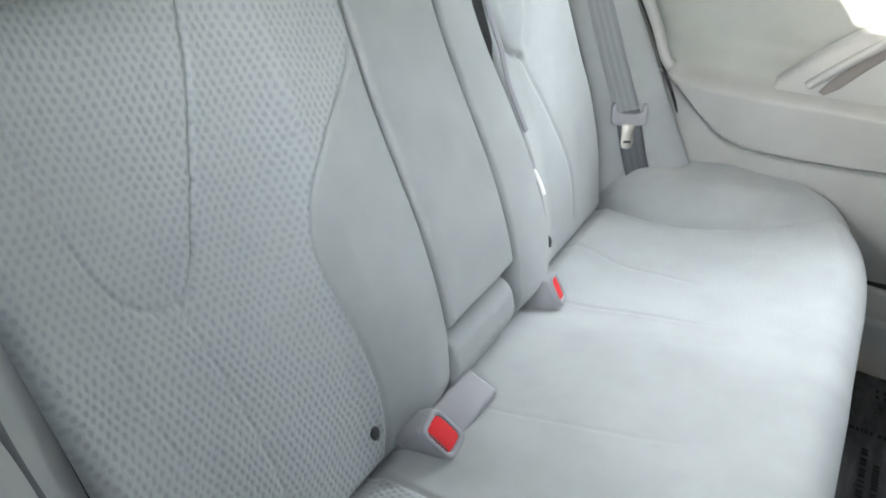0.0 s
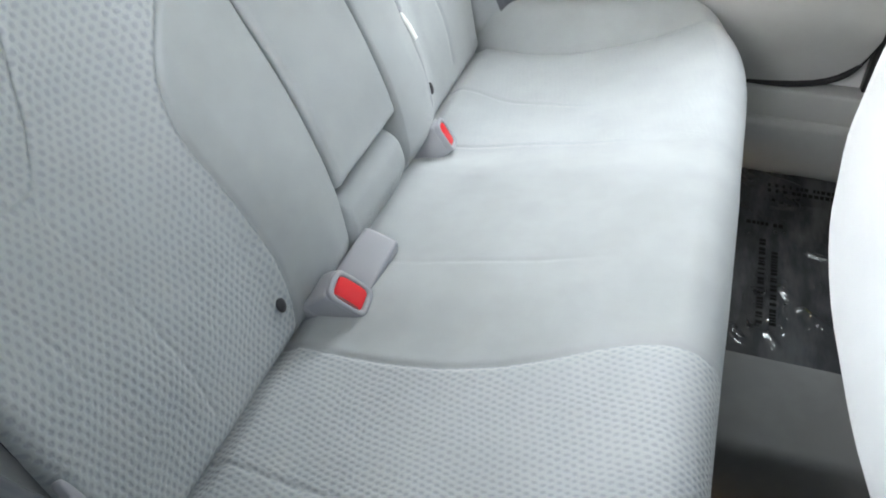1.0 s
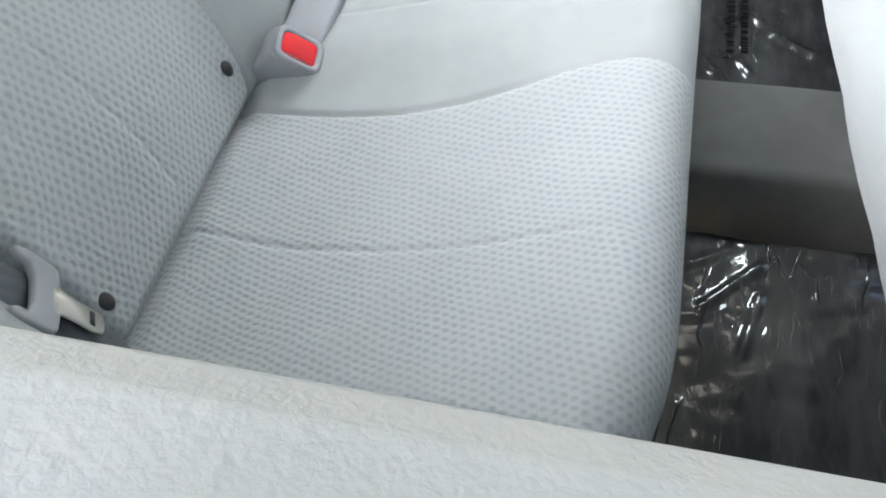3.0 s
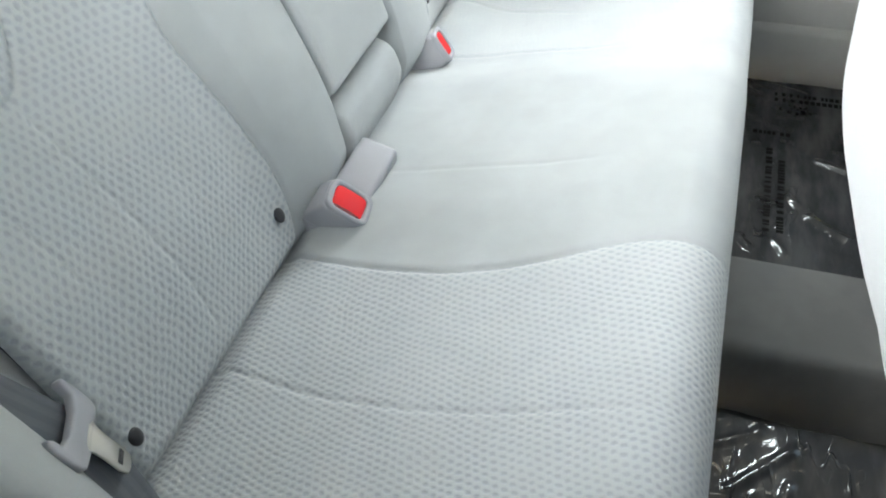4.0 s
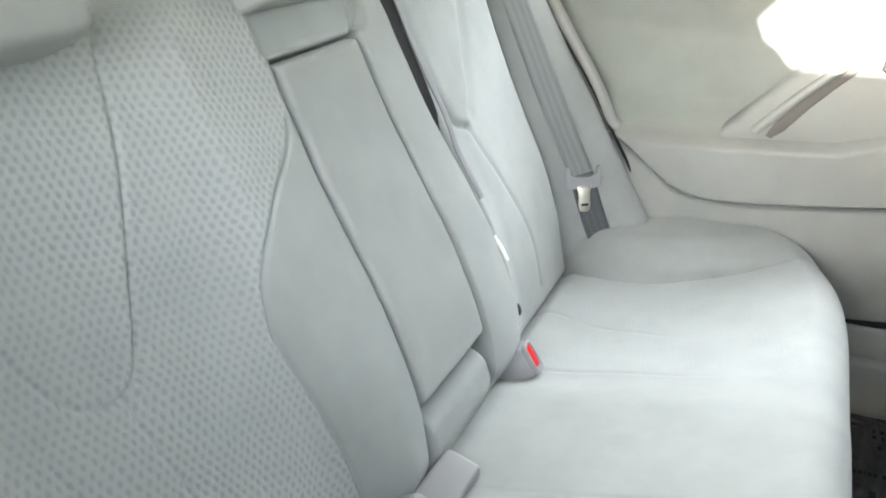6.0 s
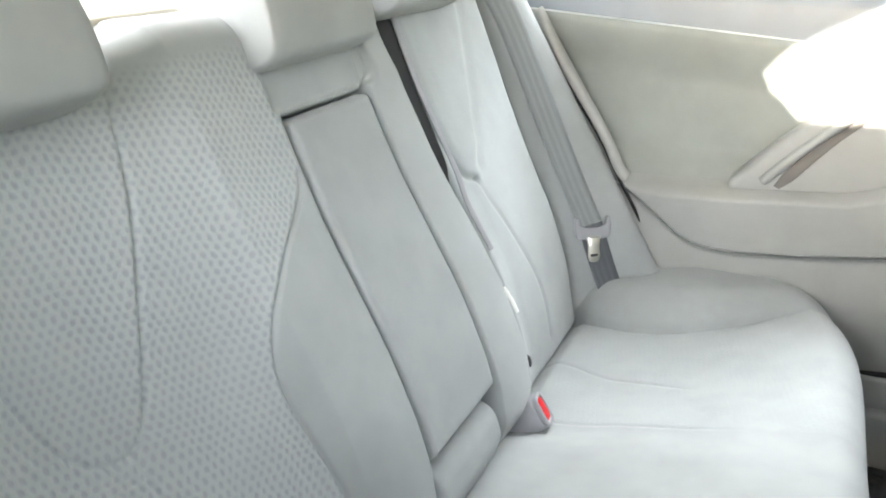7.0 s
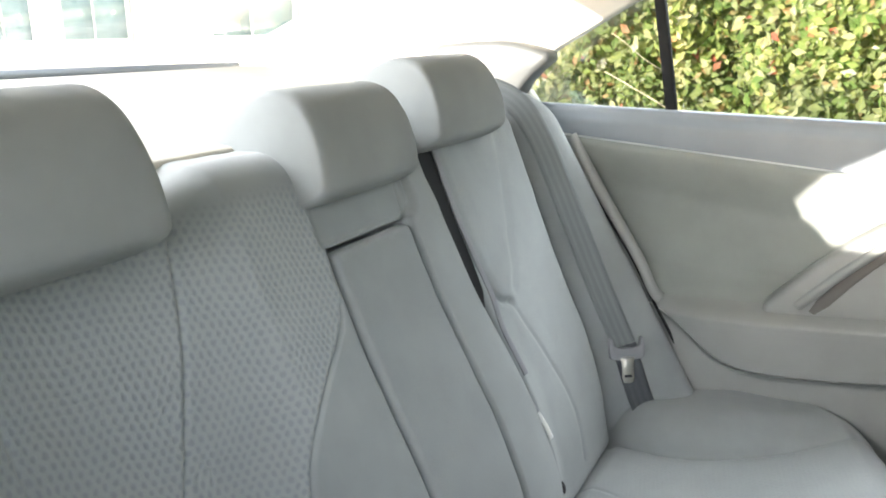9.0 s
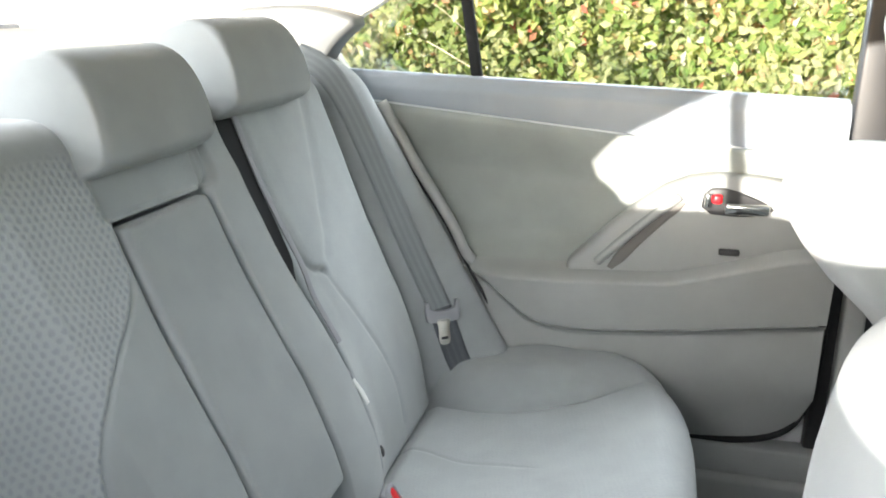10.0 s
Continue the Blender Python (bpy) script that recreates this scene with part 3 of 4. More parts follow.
def headrest(y0, y1, s0, s1, off, depth):
    """A hooked headrest: a padded front that runs back over the top of the seat as a deep wedge."""
    h = s1 - s0
    prof = rounded([(-0.030, -0.004), (off * 0.75, -0.002), (off, 0.014), (off + 0.006, h * 0.45), (off - 0.002, h * 0.80), (off - 0.030, h), (off - 0.075, h + 0.006),
                    (-depth * 0.62, h * 0.86), (-depth, h * 0.62), (-depth - 0.012, h * 0.35), (-depth * 0.8, h * 0.12), (-depth * 0.4, 0.0)], True, 2)
    n, m = len(prof), 34
    verts, faces, uvs = [], [], []
    cx = sum(p[0] for p in prof) / n
    cz = sum(p[1] for p in prof) / n
    for j in range(m + 1):
        k = math.copysign(1 - (1 - abs(2 * j / m - 1)) ** 1.5, 2 * j / m - 1)
        e = max(0.0, (abs(k) - 0.87) / 0.13)
        shrink = 0.90 + 0.10 * math.sqrt(max(0.0, 1 - e * e))
        for p in prof:
            a = cx + (p[0] - cx) * (0.4 + 0.6 * shrink)
            b = cz + (p[1] - cz) * shrink
            yy = (y0 + y1) / 2 + (y1 - y0) / 2 * k * (1 - 0.07 * smooth(0.0, h, b))
            verts.append(BACK_FOOT + UP_BACK * (s0 + b) + OUT_BACK * (a + 0.0015 * noise.noise((yy * 14, b * 14, s0))) + Vector((0, yy, 0)))
            uvs.append((yy, s0 + b + a))
    for j in range(m):
        for i in range(n):
            faces.append(((j + 1) * n + i, (j + 1) * n + (i + 1) % n, j * n + (i + 1) % n, j * n + i))
    faces.append(tuple(range(n)))
    faces.append(tuple(m * n + i for i in range(n))[::-1])
    return from_lists("headrest", verts, faces, uvs)


for y0, y1, s0, s1, off in ((-0.535, -0.292, 0.585, 0.730, 0.040), (-0.092, 0.112, 0.577, 0.706, 0.045), (0.188, 0.408, 0.603, 0.733, 0.045)):
    part("headrest", headrest(y0, y1, s0, s1, off, 0.21), M_CLOTH, rear_seat, "plain grey velour headrest")

# anchor buttons low in the backrest
for y, s in ((-0.503, 0.053), (-0.224, 0.061), (0.232, 0.077)):
    c = on_back(y, s, back_relief(y, s))
    bm = bmesh.new()
    bmesh.ops.create_uvsphere(bm, u_segments=16, v_segments=8, radius=1.0)
    bm.transform(frame_of(c, (0, 1, 0), UP_BACK) @ Matrix.Diagonal((0.0075, 0.010, 0.004, 1)))
    part("anchor_button", bm, M_DARK, rear_seat, "small dark oval plastic button")

# ---- car body and surroundings ----
def box_between(a, b, bevel=0.0):
    a, b = Vector(a), Vector(b)
    return soft_box([abs(q - p) for p, q in zip(a, b)], bevel, 2, Matrix.Translation((a + b) / 2))


tagged(part("floor", box_between((-0.4, -0.72, -0.02), (2.2, 0.72, 0.03)), M_CARPET), "grey carpeted car floor", "floor", kind="structure")


def tunnel(u, v):
    """The low carpeted hump along the middle of the floor."""
    y = -0.150 + 0.284 * v
    k = smooth(0.0, 0.07, 0.142 - abs(y + 0.008))
    return Vector((0.30 + 1.5 * u, y, 0.031 + 0.105 * k + 0.002 * noise.noise((u * 20, y * 20, 0)))), (y, u)


tagged(part("floor_tunnel", sheet("floor_tunnel", 40, 40, tunnel), M_CARPET), "grey carpeted hump along the floor", "floor", kind="structure")


def mat_sheet(y0, y1):
    def at(u, v):
        x, y = 0.33 + 0.50 * u, y0 + (y1 - y0) * v
        z = 0.055 + 0.004 * noise.noise((x * 9, y * 9, 1.0)) + 0.002 * noise.noise((x * 37, y * 31, 4.0))
        return Vector((x, y, z)), (x, y)
    return at


FILM_FOLDS = [((0.585, 0.258), (0.642, 0.220)), ((0.555, 0.302), (0.568, 0.284)), ((0.484, 0.192), (0.499, 0.170)), ((0.538, 0.192), (0.552, 0.168)),
              ((0.60, 0.40), (0.70, 0.36)), ((0.50, 0.63), (0.58, 0.60)), ((0.47, -0.19), (0.53, -0.155)), ((0.50, -0.24), (0.57, -0.17)), ((0.545, -0.30), (0.565, -0.22))]


def wrinkle_film(y0, y1):
    def at(u, v):
        x, y = 0.34 + 0.46 * u, y0 + (y1 - y0) * v
        z = 0.0645 + 0.005 * noise.noise((x * 9, y * 9, 2.0)) + 0.0015 * noise.noise((x * 30, y * 42, 6.0))
        z += sum(0.0042 * max(0.0, 1 - line_distance(fold, x, y) / 0.009) for fold in FILM_FOLDS)
        return Vector((x, y, z)), (x, y)
    return at


def bars(owner, x0, y0, dx, dy, height, long):
    """A line of print that cannot be read: short dark bars."""
    rnd = random.Random(int(1000 * (x0 + y0 + long)))
    at = 0.0
    d = Vector((dx, dy, 0)).normalized()
    side = Vector((-d.y, d.x, 0))
    while at < long:
        w = rnd.uniform(0.003, 0.008)
        p = Vector((x0, y0, 0.0745)) + d * at
        q = [p, p + d * w, p + d * w + side * height, p + side * height]
        part("printed_bar", from_lists("printed_bar", q + [c - Vector((0, 0, 0.0006)) for c in q], [(0, 1, 2, 3), (7, 6, 5, 4)], sharp=True), M_PRINT, owner)
        at += w + rnd.choice((0.0025, 0.0025, 0.008))


for y0, y1 in ((0.118, 0.652), (-0.62, -0.118)):
    mat = thing("floor_mat", (0.55, (y0 + y1) / 2, 0.04), "black floor mat under a wrinkled clear protective film", "floor mat", "floor mats")
    part("mat", sheet("mat", 30, 30, mat_sheet(y0, y1)), M_RUBBER, mat)
    film = part("film", sheet("film", 130, 130, wrinkle_film(y0 + 0.004, y1 - 0.02)), M_FILM, mat, "wrinkled clear plastic film")
    if y0 < 0:
        continue
    bars(film, 0.527, 0.200, 0, 1, 0.010, 0.21)
    bars(film, 0.547, 0.200, 0, 1, 0.010, 0.18)
    bars(film, 0.526, 0.570, 1, 0, 0.010, 0.115)
    bars(film, 0.526, 0.553, 1, 0, 0.010, 0.11)
    bars(film, 0.493, 0.448, 1, 0, 0.009, 0.055)


BELT = [(-0.30, 0.889), (0.70, 0.851)]
CREASE = [(-0.30, 0.849), (-0.15, 0.836), (0.29, 0.793), (0.70, 0.76)]
ARM_TOP = [(-0.20, 0.538), (0.03, 0.540), (0.20, 0.545), (0.39, 0.556), (0.57, 0.61), (0.70, 0.63)]
ARM_CREASE = [tuple(p) for p in rounded([(-0.2, 0.55), (0.0, 0.540), (0.045, 0.525), (0.094, 0.490), (0.135, 0.452), (0.19, 0.436), (0.31, 0.443), (0.456, 0.461), (0.62, 0.486), (0.70, 0.497)], False, 3)]


def door_depth(x, z):
    """How far the door's lining stands in from y = 0.70."""
    belt, crease, top, low = along(BELT, x), along(CREASE, x), along(ARM_TOP, x), along(ARM_CREASE, x)
    d = 0.038
    if z > crease:
        d -= 0.007 + 0.010 * (1 - smooth(0.0, 0.022, belt - z))
    else:
        d -= 0.007 * (1 - smooth(0.0, 0.006, crease - z))
    # hollow insert, then the armrest's ledge
    d -= 0.046 * smooth(0.004, 0.11, crease - z) * smooth(top + 0.004, top + 0.060, z)
    d += 0.050 * smooth(0.016, -0.014, z - top) * smooth(-0.04, 0.12, x)
    if low < z < top:
        d -= 0.016 * (top - z) / (top - low) * smooth(0.02, 0.16, x)
    if z < low:
        d -= 0.016 * smooth(0.02, 0.16, x) + 0.014 * smooth(0.0, 0.014, low - z)
    d -= 0.05 * smooth(0.38, 0.20, z)
    return d


def door_panel(sign, lo, hi, nz, m=110):
    def at(u, v):
        x = -0.24 + 0.885 * u
        a, b = lo(x), hi(x)
        z = a + (b - a) * v
        return Vector((x, sign * (0.70 - door_depth(x, z)), z)), (x, z)
    return sheet("door_panel", m, nz, at)


def door_bottom(x):
    return along([(p[0], p[1]) for p in rounded([(-0.3, 0.235), (0.30, 0.215), (0.46, 0.222), (0.55, 0.230), (0.62, 0.262), (0.645, 0.34)], False, 2)], x)


def rear_door(sign, label):
    door = thing("rear_door", (0.2, sign * 0.70, 0.2), label, "car door", "rear doors")
    part("upper_trim", door_panel(sign, lambda x: along(CREASE, x) + 0.0015, lambda x: along(BELT, x), 14), M_UPPER, door, "blue-grey plastic upper trim")
    part("insert", door_panel(sign, lambda x: along(ARM_TOP, x) + 0.012, lambda x: along(CREASE, x) - 0.0015, 40), M_DOORCLOTH, door, "grey cloth door insert")
    part("armrest_moulding", door_panel(sign, lambda x: along(ARM_CREASE, x) + 0.001, lambda x: along(ARM_TOP, x) + 0.012, 40), M_PLASTIC, door, "beige-grey plastic armrest")
    part("lower_panel", door_panel(sign, door_bottom, lambda x: along(ARM_CREASE, x) - 0.001, 40), M_PLASTIC, door, "beige-grey plastic lower door panel")
    return door


far_door = rear_door(1, "grey rear car door with cloth insert, armrest and pull handle")
# door shell behind the lining, and the window's frame
part("door_shell", box_between((-0.30, 0.715, 0.12), (0.66, 0.78, 0.85), 0.02), M_PAINT, far_door)
part("door_seal", tube(rounded([(0.648, 0.668, 0.62), (0.652, 0.668, 0.42), (0.640, 0.672, 0.30), (0.60, 0.678, 0.243), (0.50, 0.680, 0.222), (0.30, 0.682, 0.213)]), 0.006), M_RUBBER, far_door, "black rubber door seal")
# thin black bar drawn for the shade in the gap between door and bolster
part("gap_shade_line", tube(rounded([(-0.175, 0.652, 0.83), (-0.122, 0.650, 0.76), (-0.073, 0.648, 0.69), (-0.022, 0.648, 0.615), (0.008, 0.648, 0.556), (0.041, 0.648, 0.50), (0.076, 0.648, 0.436), (0.104, 0.646, 0.38), (0.118, 0.646, 0.33)]), 0.003), M_RUBBER, far_door, "black line painted as the shaded gap beside the seat")
part("insert_rim", tube(rounded([(-0.150, 0.660, 0.836), (-0.083, 0.657, 0.722), (-0.008, 0.655, 0.607), (0.012, 0.655, 0.556), (0.03, 0.655, 0.546)]), 0.012), M_PLASTIC, far_door, "beige-grey rim of the insert")
part("window_ledge", soft_box((0.95, 0.018, 0.018), 0.004, 2, frame_of((0.17, 0.693, 0.869), (1, 0, -0.038), (0, 1, 0))), M_UPPER, far_door, "grey trim along the window")


def slab_xz(outline, y0, y1, bevel=0.0):
    bm = prism([(p[0], p[1]) for p in outline], y1 - y0, bevel)
    bm.transform(Matrix(((1, 0, 0, 0), (0, 0, 1, y0), (0, 1, 0, 0), (0, 0, 0, 1))))
    return bm


part("window_post", slab_xz([(0.014, 0.87), (0.033, 0.87), (-0.024, 1.24), (-0.043, 1.24)], 0.692, 0.712, 0.003), M_RUBBER, far_door, "black window post")
part("handle_panel", slab_xz(rounded([(0.172, 0.530), (0.310, 0.668), (0.385, 0.722), (0.47, 0.738), (0.644, 0.715), (0.644, 0.60), (0.55, 0.598), (0.40, 0.552), (0.28, 0.538)], True, 1), 0.6425, 0.69, 0.010), M_PLASTIC, far_door, "beige-grey plastic panel with pull handle")
# proud slab; its dark colour gives the shade of a finger recess
part("pull_recess_shade", slab_xz(rounded([(0.272, 0.562), (0.290, 0.553), (0.352, 0.630), (0.408, 0.684), (0.385, 0.684), (0.338, 0.642)], True, 1), 0.6395, 0.6435, 0.0012), M_RECESS_SHADE, far_door, "dark slab painted as the shaded finger slot")
part("pull_handle", tube(rounded([(0.258, 0.643, 0.566), (0.300, 0.634, 0.612), (0.338, 0.632, 0.650), (0.392, 0.643, 0.694)]), 0.008), M_PLASTIC, far_door, "beige-grey grip bar")
part("handle_cup", slab_xz(rounded([(0.425, 0.668), (0.432, 0.712), (0.470, 0.714), (0.535, 0.690), (0.545, 0.676), (0.50, 0.664)], True, 1), 0.6385, 0.668, 0.003), M_DARK, far_door, "black door handle cup")
part("lock_button", soft_box((0.016, 0.012, 0.016), 0.004, 2, Matrix.Translation((0.452, 0.636, 0.695))), M_RED, far_door, "red lock marker")
part("lock_lever", soft_box((0.012, 0.010, 0.026), 0.004, 2, Matrix.Translation((0.4375, 0.635, 0.692))), M_CHROME, far_door, "chrome lock lever")
part("latch_handle", soft_box((0.072, 0.012, 0.020), 0.006, 3, Matrix.Translation((0.500, 0.634, 0.680))), M_CHROME, far_door, "chrome latch handle")
part("window_switch", soft_box((0.034, 0.014, 0.010), 0.003, 2, Matrix.Translation((0.478, 0.628, 0.606))), M_DARK, far_door, "black window switch")
glass = part("window_glass", box_between((0.04, 0.703, 0.865), (0.64, 0.707, 1.22)), M_GLASS, far_door, "clear side window")
glass.visible_shadow = False
glass = part("quarter_glass", slab_xz([(-0.215, 0.875), (-0.255, 0.93), (-0.19, 0.988), (0.0, 1.10), (0.02, 0.875)], 0.703, 0.707), M_GLASS, far_door, "clear quarter window")
glass.visible_shadow = False

near_door = thing("rear_door", (0.2, -0.72, 0.2), "grey rear car door with its window wound down, leather-grain sill", "car door", "rear doors")


def near_sill(u, v):
    """The top of the near door: rounded inner edge, flat sill, inner face."""
    x = -0.30 + 0.98 * u
    run = min(0.68, max(0.05, x)) - 0.4
    prof = [(-0.700, 0.14), (-0.700, 0.50), (-0.704, 0.70), (-0.712, 0.785), (-0.717, 0.797), (-0.724, 0.803), (-0.735, 0.806), (-0.760, 0.808), (-0.785, 0.809)]
    k = v * (len(prof) - 1)
    i = min(int(k), len(prof) - 2)
    f = k - i
    y = prof[i][0] + (prof[i + 1][0] - prof[i][0]) * f
    z = prof[i][1] + (prof[i + 1][1] - prof[i][1]) * f
    return Vector((x, y - 0.019 + 0.09 * run, z - 0.22 * run * smooth(0.5, 0.78, z))), (x, z)


part("sill_trim", sheet("sill_trim", 60, 64, near_sill), M_GRAIN, near_door, "light grey leather-grain plastic sill")
part("door_shell", box_between((-0.32, -0.88, 0.12), (0.70, -0.822, 0.79), 0.015), M_PAINT, near_door)

# strip added out of view: trims the door's sun patch, shades the sill
part("sun_stop_strip", box_between((-0.30, -0.836, 0.79), (0.69, -0.826, 0.883), 0.003), M_RUBBER, near_door, "added black strip that cuts off the low sun")
part("window_post", slab_xz([(0.010, 0.87), (0.032, 0.87), (-0.008, 1.24), (-0.030, 1.24)], -0.712, -0.692, 0.003), M_RUBBER, near_door, "black window post")

# roof, pillars, shelf and rear window
body = thing("car_body", (0.4, 0.0, 0.0), "white sedan body with a pale cloth headliner", "car", kind="structure")


def roof(out):
    def at(u, v):
        x = -0.44 + 1.82 * u
        y = -0.71 + 1.42 * v
        z = 1.225 + 0.065 * (1 - (y / 0.71) ** 2) - 0.10 * smooth(0.2, -0.55, x) - 0.10 * smooth(0.9, 1.4, x) + out
        return Vector((x, y, z)), (x, y)
    return at


part("headliner", sheet("headliner", 30, 24, roof(0.0)), M_HEADLINER, body, "pale cloth headliner")
part("roof_skin", sheet("roof_skin", 30, 24, roof(0.03)), M_PAINT, body)
for sgn in (1, -1):
    a, b = (0.692, 0.73) if sgn > 0 else (-0.73, -0.692)
    part("rear_pillar", slab_xz([(-0.215, 0.865), (-0.262, 0.932), (-0.195, 0.990), (-0.055, 1.068), (0.10, 1.135), (0.36, 1.20), (0.70, 1.215), (1.4, 1.13), (1.4, 1.20), (0.70, 1.285),
                                 (0.2, 1.275), (-0.30, 1.20), (-0.70, 1.10), (-1.05, 0.96), (-1.1, 0.86)], a, b, 0.006), M_HEADLINER, body, "pale cloth rear pillar and roof rail")
    part("quarter_panel", box_between((-1.2, a, 0.10), (-0.24, b + 0.05 * sgn, 0.865)), M_PAINT, body)
    part("middle_pillar", slab_xz([(0.648, 0.10), (0.655, 1.22), (0.73, 1.22), (0.76, 0.10)], a, b, 0.006), M_DARK if sgn > 0 else M_PLASTIC, body, "dark door pillar")
    part("front_door", box_between((0.76, a, 0.12), (1.9, b, 0.84), 0.01), M_PLASTIC, body)
    part("sill_plate", box_between((0.2, min(0.646 * sgn, 0.70 * sgn), 0.03), (0.72, max(0.646 * sgn, 0.70 * sgn), 0.165), 0.012), M_PLASTIC, body, "beige-grey plastic door sill")
part("sill_riser", box_between((0.18, 0.664, 0.13), (0.72, 0.715, 0.222), 0.006), M_PLASTIC, body, "beige-grey kick panel")
part("pillar_trim", box_between((0.676, 0.660, 0.16), (0.712, 0.695, 0.66), 0.006), M_PLASTIC, body, "grey plastic door pillar trim")
part("rear_shelf", soft_box((0.60, 1.32, 0.025), 0.008, 2, frame_of((-0.585, 0.0, 0.922), (-0.57, 0.0, 0.060), (0, -1, 0))), M_HEADLINER, body, "pale cloth rear shelf")
part("shelf_corner", slab_xz(rounded([(-0.46, 0.90), (-0.44, 1.00), (-0.30, 1.010), (-0.235, 1.001), (-0.172, 0.982), (-0.226, 0.940), (-0.25, 0.90)], True, 1), 0.625, 0.691, 0.01), M_FOOT, body, "dark grey pillar foot trim")
part("shelf_lip", tube([(-0.90, -0.62, 0.965), (-0.93, 0.0, 0.972), (-0.90, 0.62, 0.965)], 0.008), M_UPPER, body, "grey rear window seal")
part("trunk", box_between((-1.6, -0.72, 0.10), (-0.94, 0.72, 0.945), 0.03), M_PAINT, body)
rear_glass = part("rear_window", prism([(-0.62, -0.60), (-0.62, 0.60), (0.0, 0.55), (0.0, -0.55)], 0.004, 0.0, 2, frame_of((-0.42, 0, 1.14), (0.80, 0, 0.235), (0, 1, 0))), M_GLASS, body, "clear rear window")
rear_glass.visible_shadow = False
windscreen = part("windscreen", prism([(0.0, -0.66), (0.0, 0.66), (0.62, 0.70), (0.62, -0.70)], 0.004, 0.0, 2, frame_of((1.38, 0, 1.16), (0.55, 0, -0.36), (0, 1, 0))), M_GLASS, body, "clear windscreen")
windscreen.visible_shadow = False
part("front_bulkhead", box_between((2.10, -0.72, 0.05), (2.2, 0.72, 0.86), 0.02), M_PAINT, body)
part("dashboard", box_between((1.75, -0.66, 0.3), (2.1, 0.66, 0.84), 0.04), M_PLASTIC, body, "grey dashboard")


NEAR_SEAT_REAR = [(0.20, 0.690), (0.283, 0.640), (0.40, 0.568), (0.47, 0.537), (0.53, 0.507), (0.57, 0.491), (0.62, 0.467), (0.66, 0.451), (0.70, 0.446), (0.75, 0.447), (0.79, 0.451), (0.84, 0.459), (0.90, 0.477)]
FAR_SEAT_REAR = [(0.20, 0.83), (0.40, 0.755), (0.54, 0.686), (0.60, 0.646), (0.65, 0.604), (0.69, 0.560), (0.725, 0.530), (0.755, 0.522), (0.79, 0.535), (0.82, 0.556), (0.86, 0.59)]


def front_seat(y0, rear, lean0, depth, bulge, tall, label):
    seat = thing("front_seat", (0.75, y0, 0.05), label, "car seat", "front seats")

    def shell(u, v):
        # a rounded, reclined backrest: u round the section, v up
        a = math.tau * u
        h = v
        zz = 0.24 + tall * h
        half_d = depth - 0.02 * h
        lean = along(rear, zz) + half_d
        half_w = (0.228 - 0.055 * smooth(0.55, 1.0, h)) * (0.9 + 0.1 * smooth(0.0, 0.2, h))
        if h > 0.9:
            k = (h - 0.9) / 0.1
            half_w *= math.sqrt(max(0.0, 1 - k * k)) * 0.35 + 0.65 * (1 - k ** 3)
            half_d *= math.sqrt(max(0.0, 1 - k * k))
        e = bulge
        c, s = math.cos(a), math.sin(a)
        px = half_d * math.copysign(abs(c) ** e, c)
        py = half_w * math.copysign(abs(s) ** e, s)
        return Vector((lean + px, y0 + py, zz)), (u * 1.2, zz)

    part("backrest", sheet("front_backrest", 72, 60, shell), M_CLOTH, seat, "grey cloth backrest")
    part("cushion", soft_box((0.50, 0.48, 0.16), 0.05, 4, Matrix.Translation((0.92, y0, 0.26))), M_CLOTH, seat)
    part("headrest", soft_box((0.10, 0.25, 0.17), 0.04, 5, frame_of((lean0 + 0.60, y0, 0.945), (1, 0, 0.25), (0, 1, 0))), M_CLOTH, seat, "grey cloth headrest")
    for k in (-0.07, 0.07):
        part("headrest_post", tube([(lean0 + 0.57, y0 + k, 0.80), (lean0 + 0.59, y0 + k, 0.90)], 0.006), M_CHROME, seat)
    part("base", soft_box((0.40, 0.40, 0.12), 0.02, 2, Matrix.Translation((0.92, y0, 0.12))), M_DARK, seat)
    return seat


front_seat(-0.375, NEAR_SEAT_REAR, 0.03, 0.115, 0.92, 0.63, "grey cloth front seat whose back catches the sun")
front_seat(0.375, FAR_SEAT_REAR, 0.085, 0.085, 0.62, 0.60, "grey cloth front seat with a sunlit headrest beside its door")

# ---- outside ----
def ground_at(u, v):
    k = 2 * u - 1
    x = math.copysign(abs(k) ** 3 * 400, k)
    k = 2 * v - 1
    y = math.copysign(abs(k) ** 3 * 400, k)
    return Vector((x, y, -0.28)), (x, y)


tagged(part("ground", sheet("ground", 40, 40, ground_at), M_GROUND), "pale concrete car park", "ground", kind="structure")

M_LEAF = leaf_material("hedge_leaf", [(0.0, (0.20, 0.30, 0.09)), (0.22, (0.34, 0.42, 0.14)), (0.48, (0.47, 0.50, 0.20)), (0.70, (0.60, 0.59, 0.34)), (0.90, (0.55, 0.33, 0.18)), (0.957, (0.58, 0.18, 0.13)), (0.972, (0.80, 0.77, 0.66))])
M_HEDGECORE = surface("hedge_shade", (0.36, 0.38, 0.20), 0.9, 0.3, 20)
M_TWIG = surface("dry_twig", (0.50, 0.43, 0.32), 0.85, 0.2, 60)


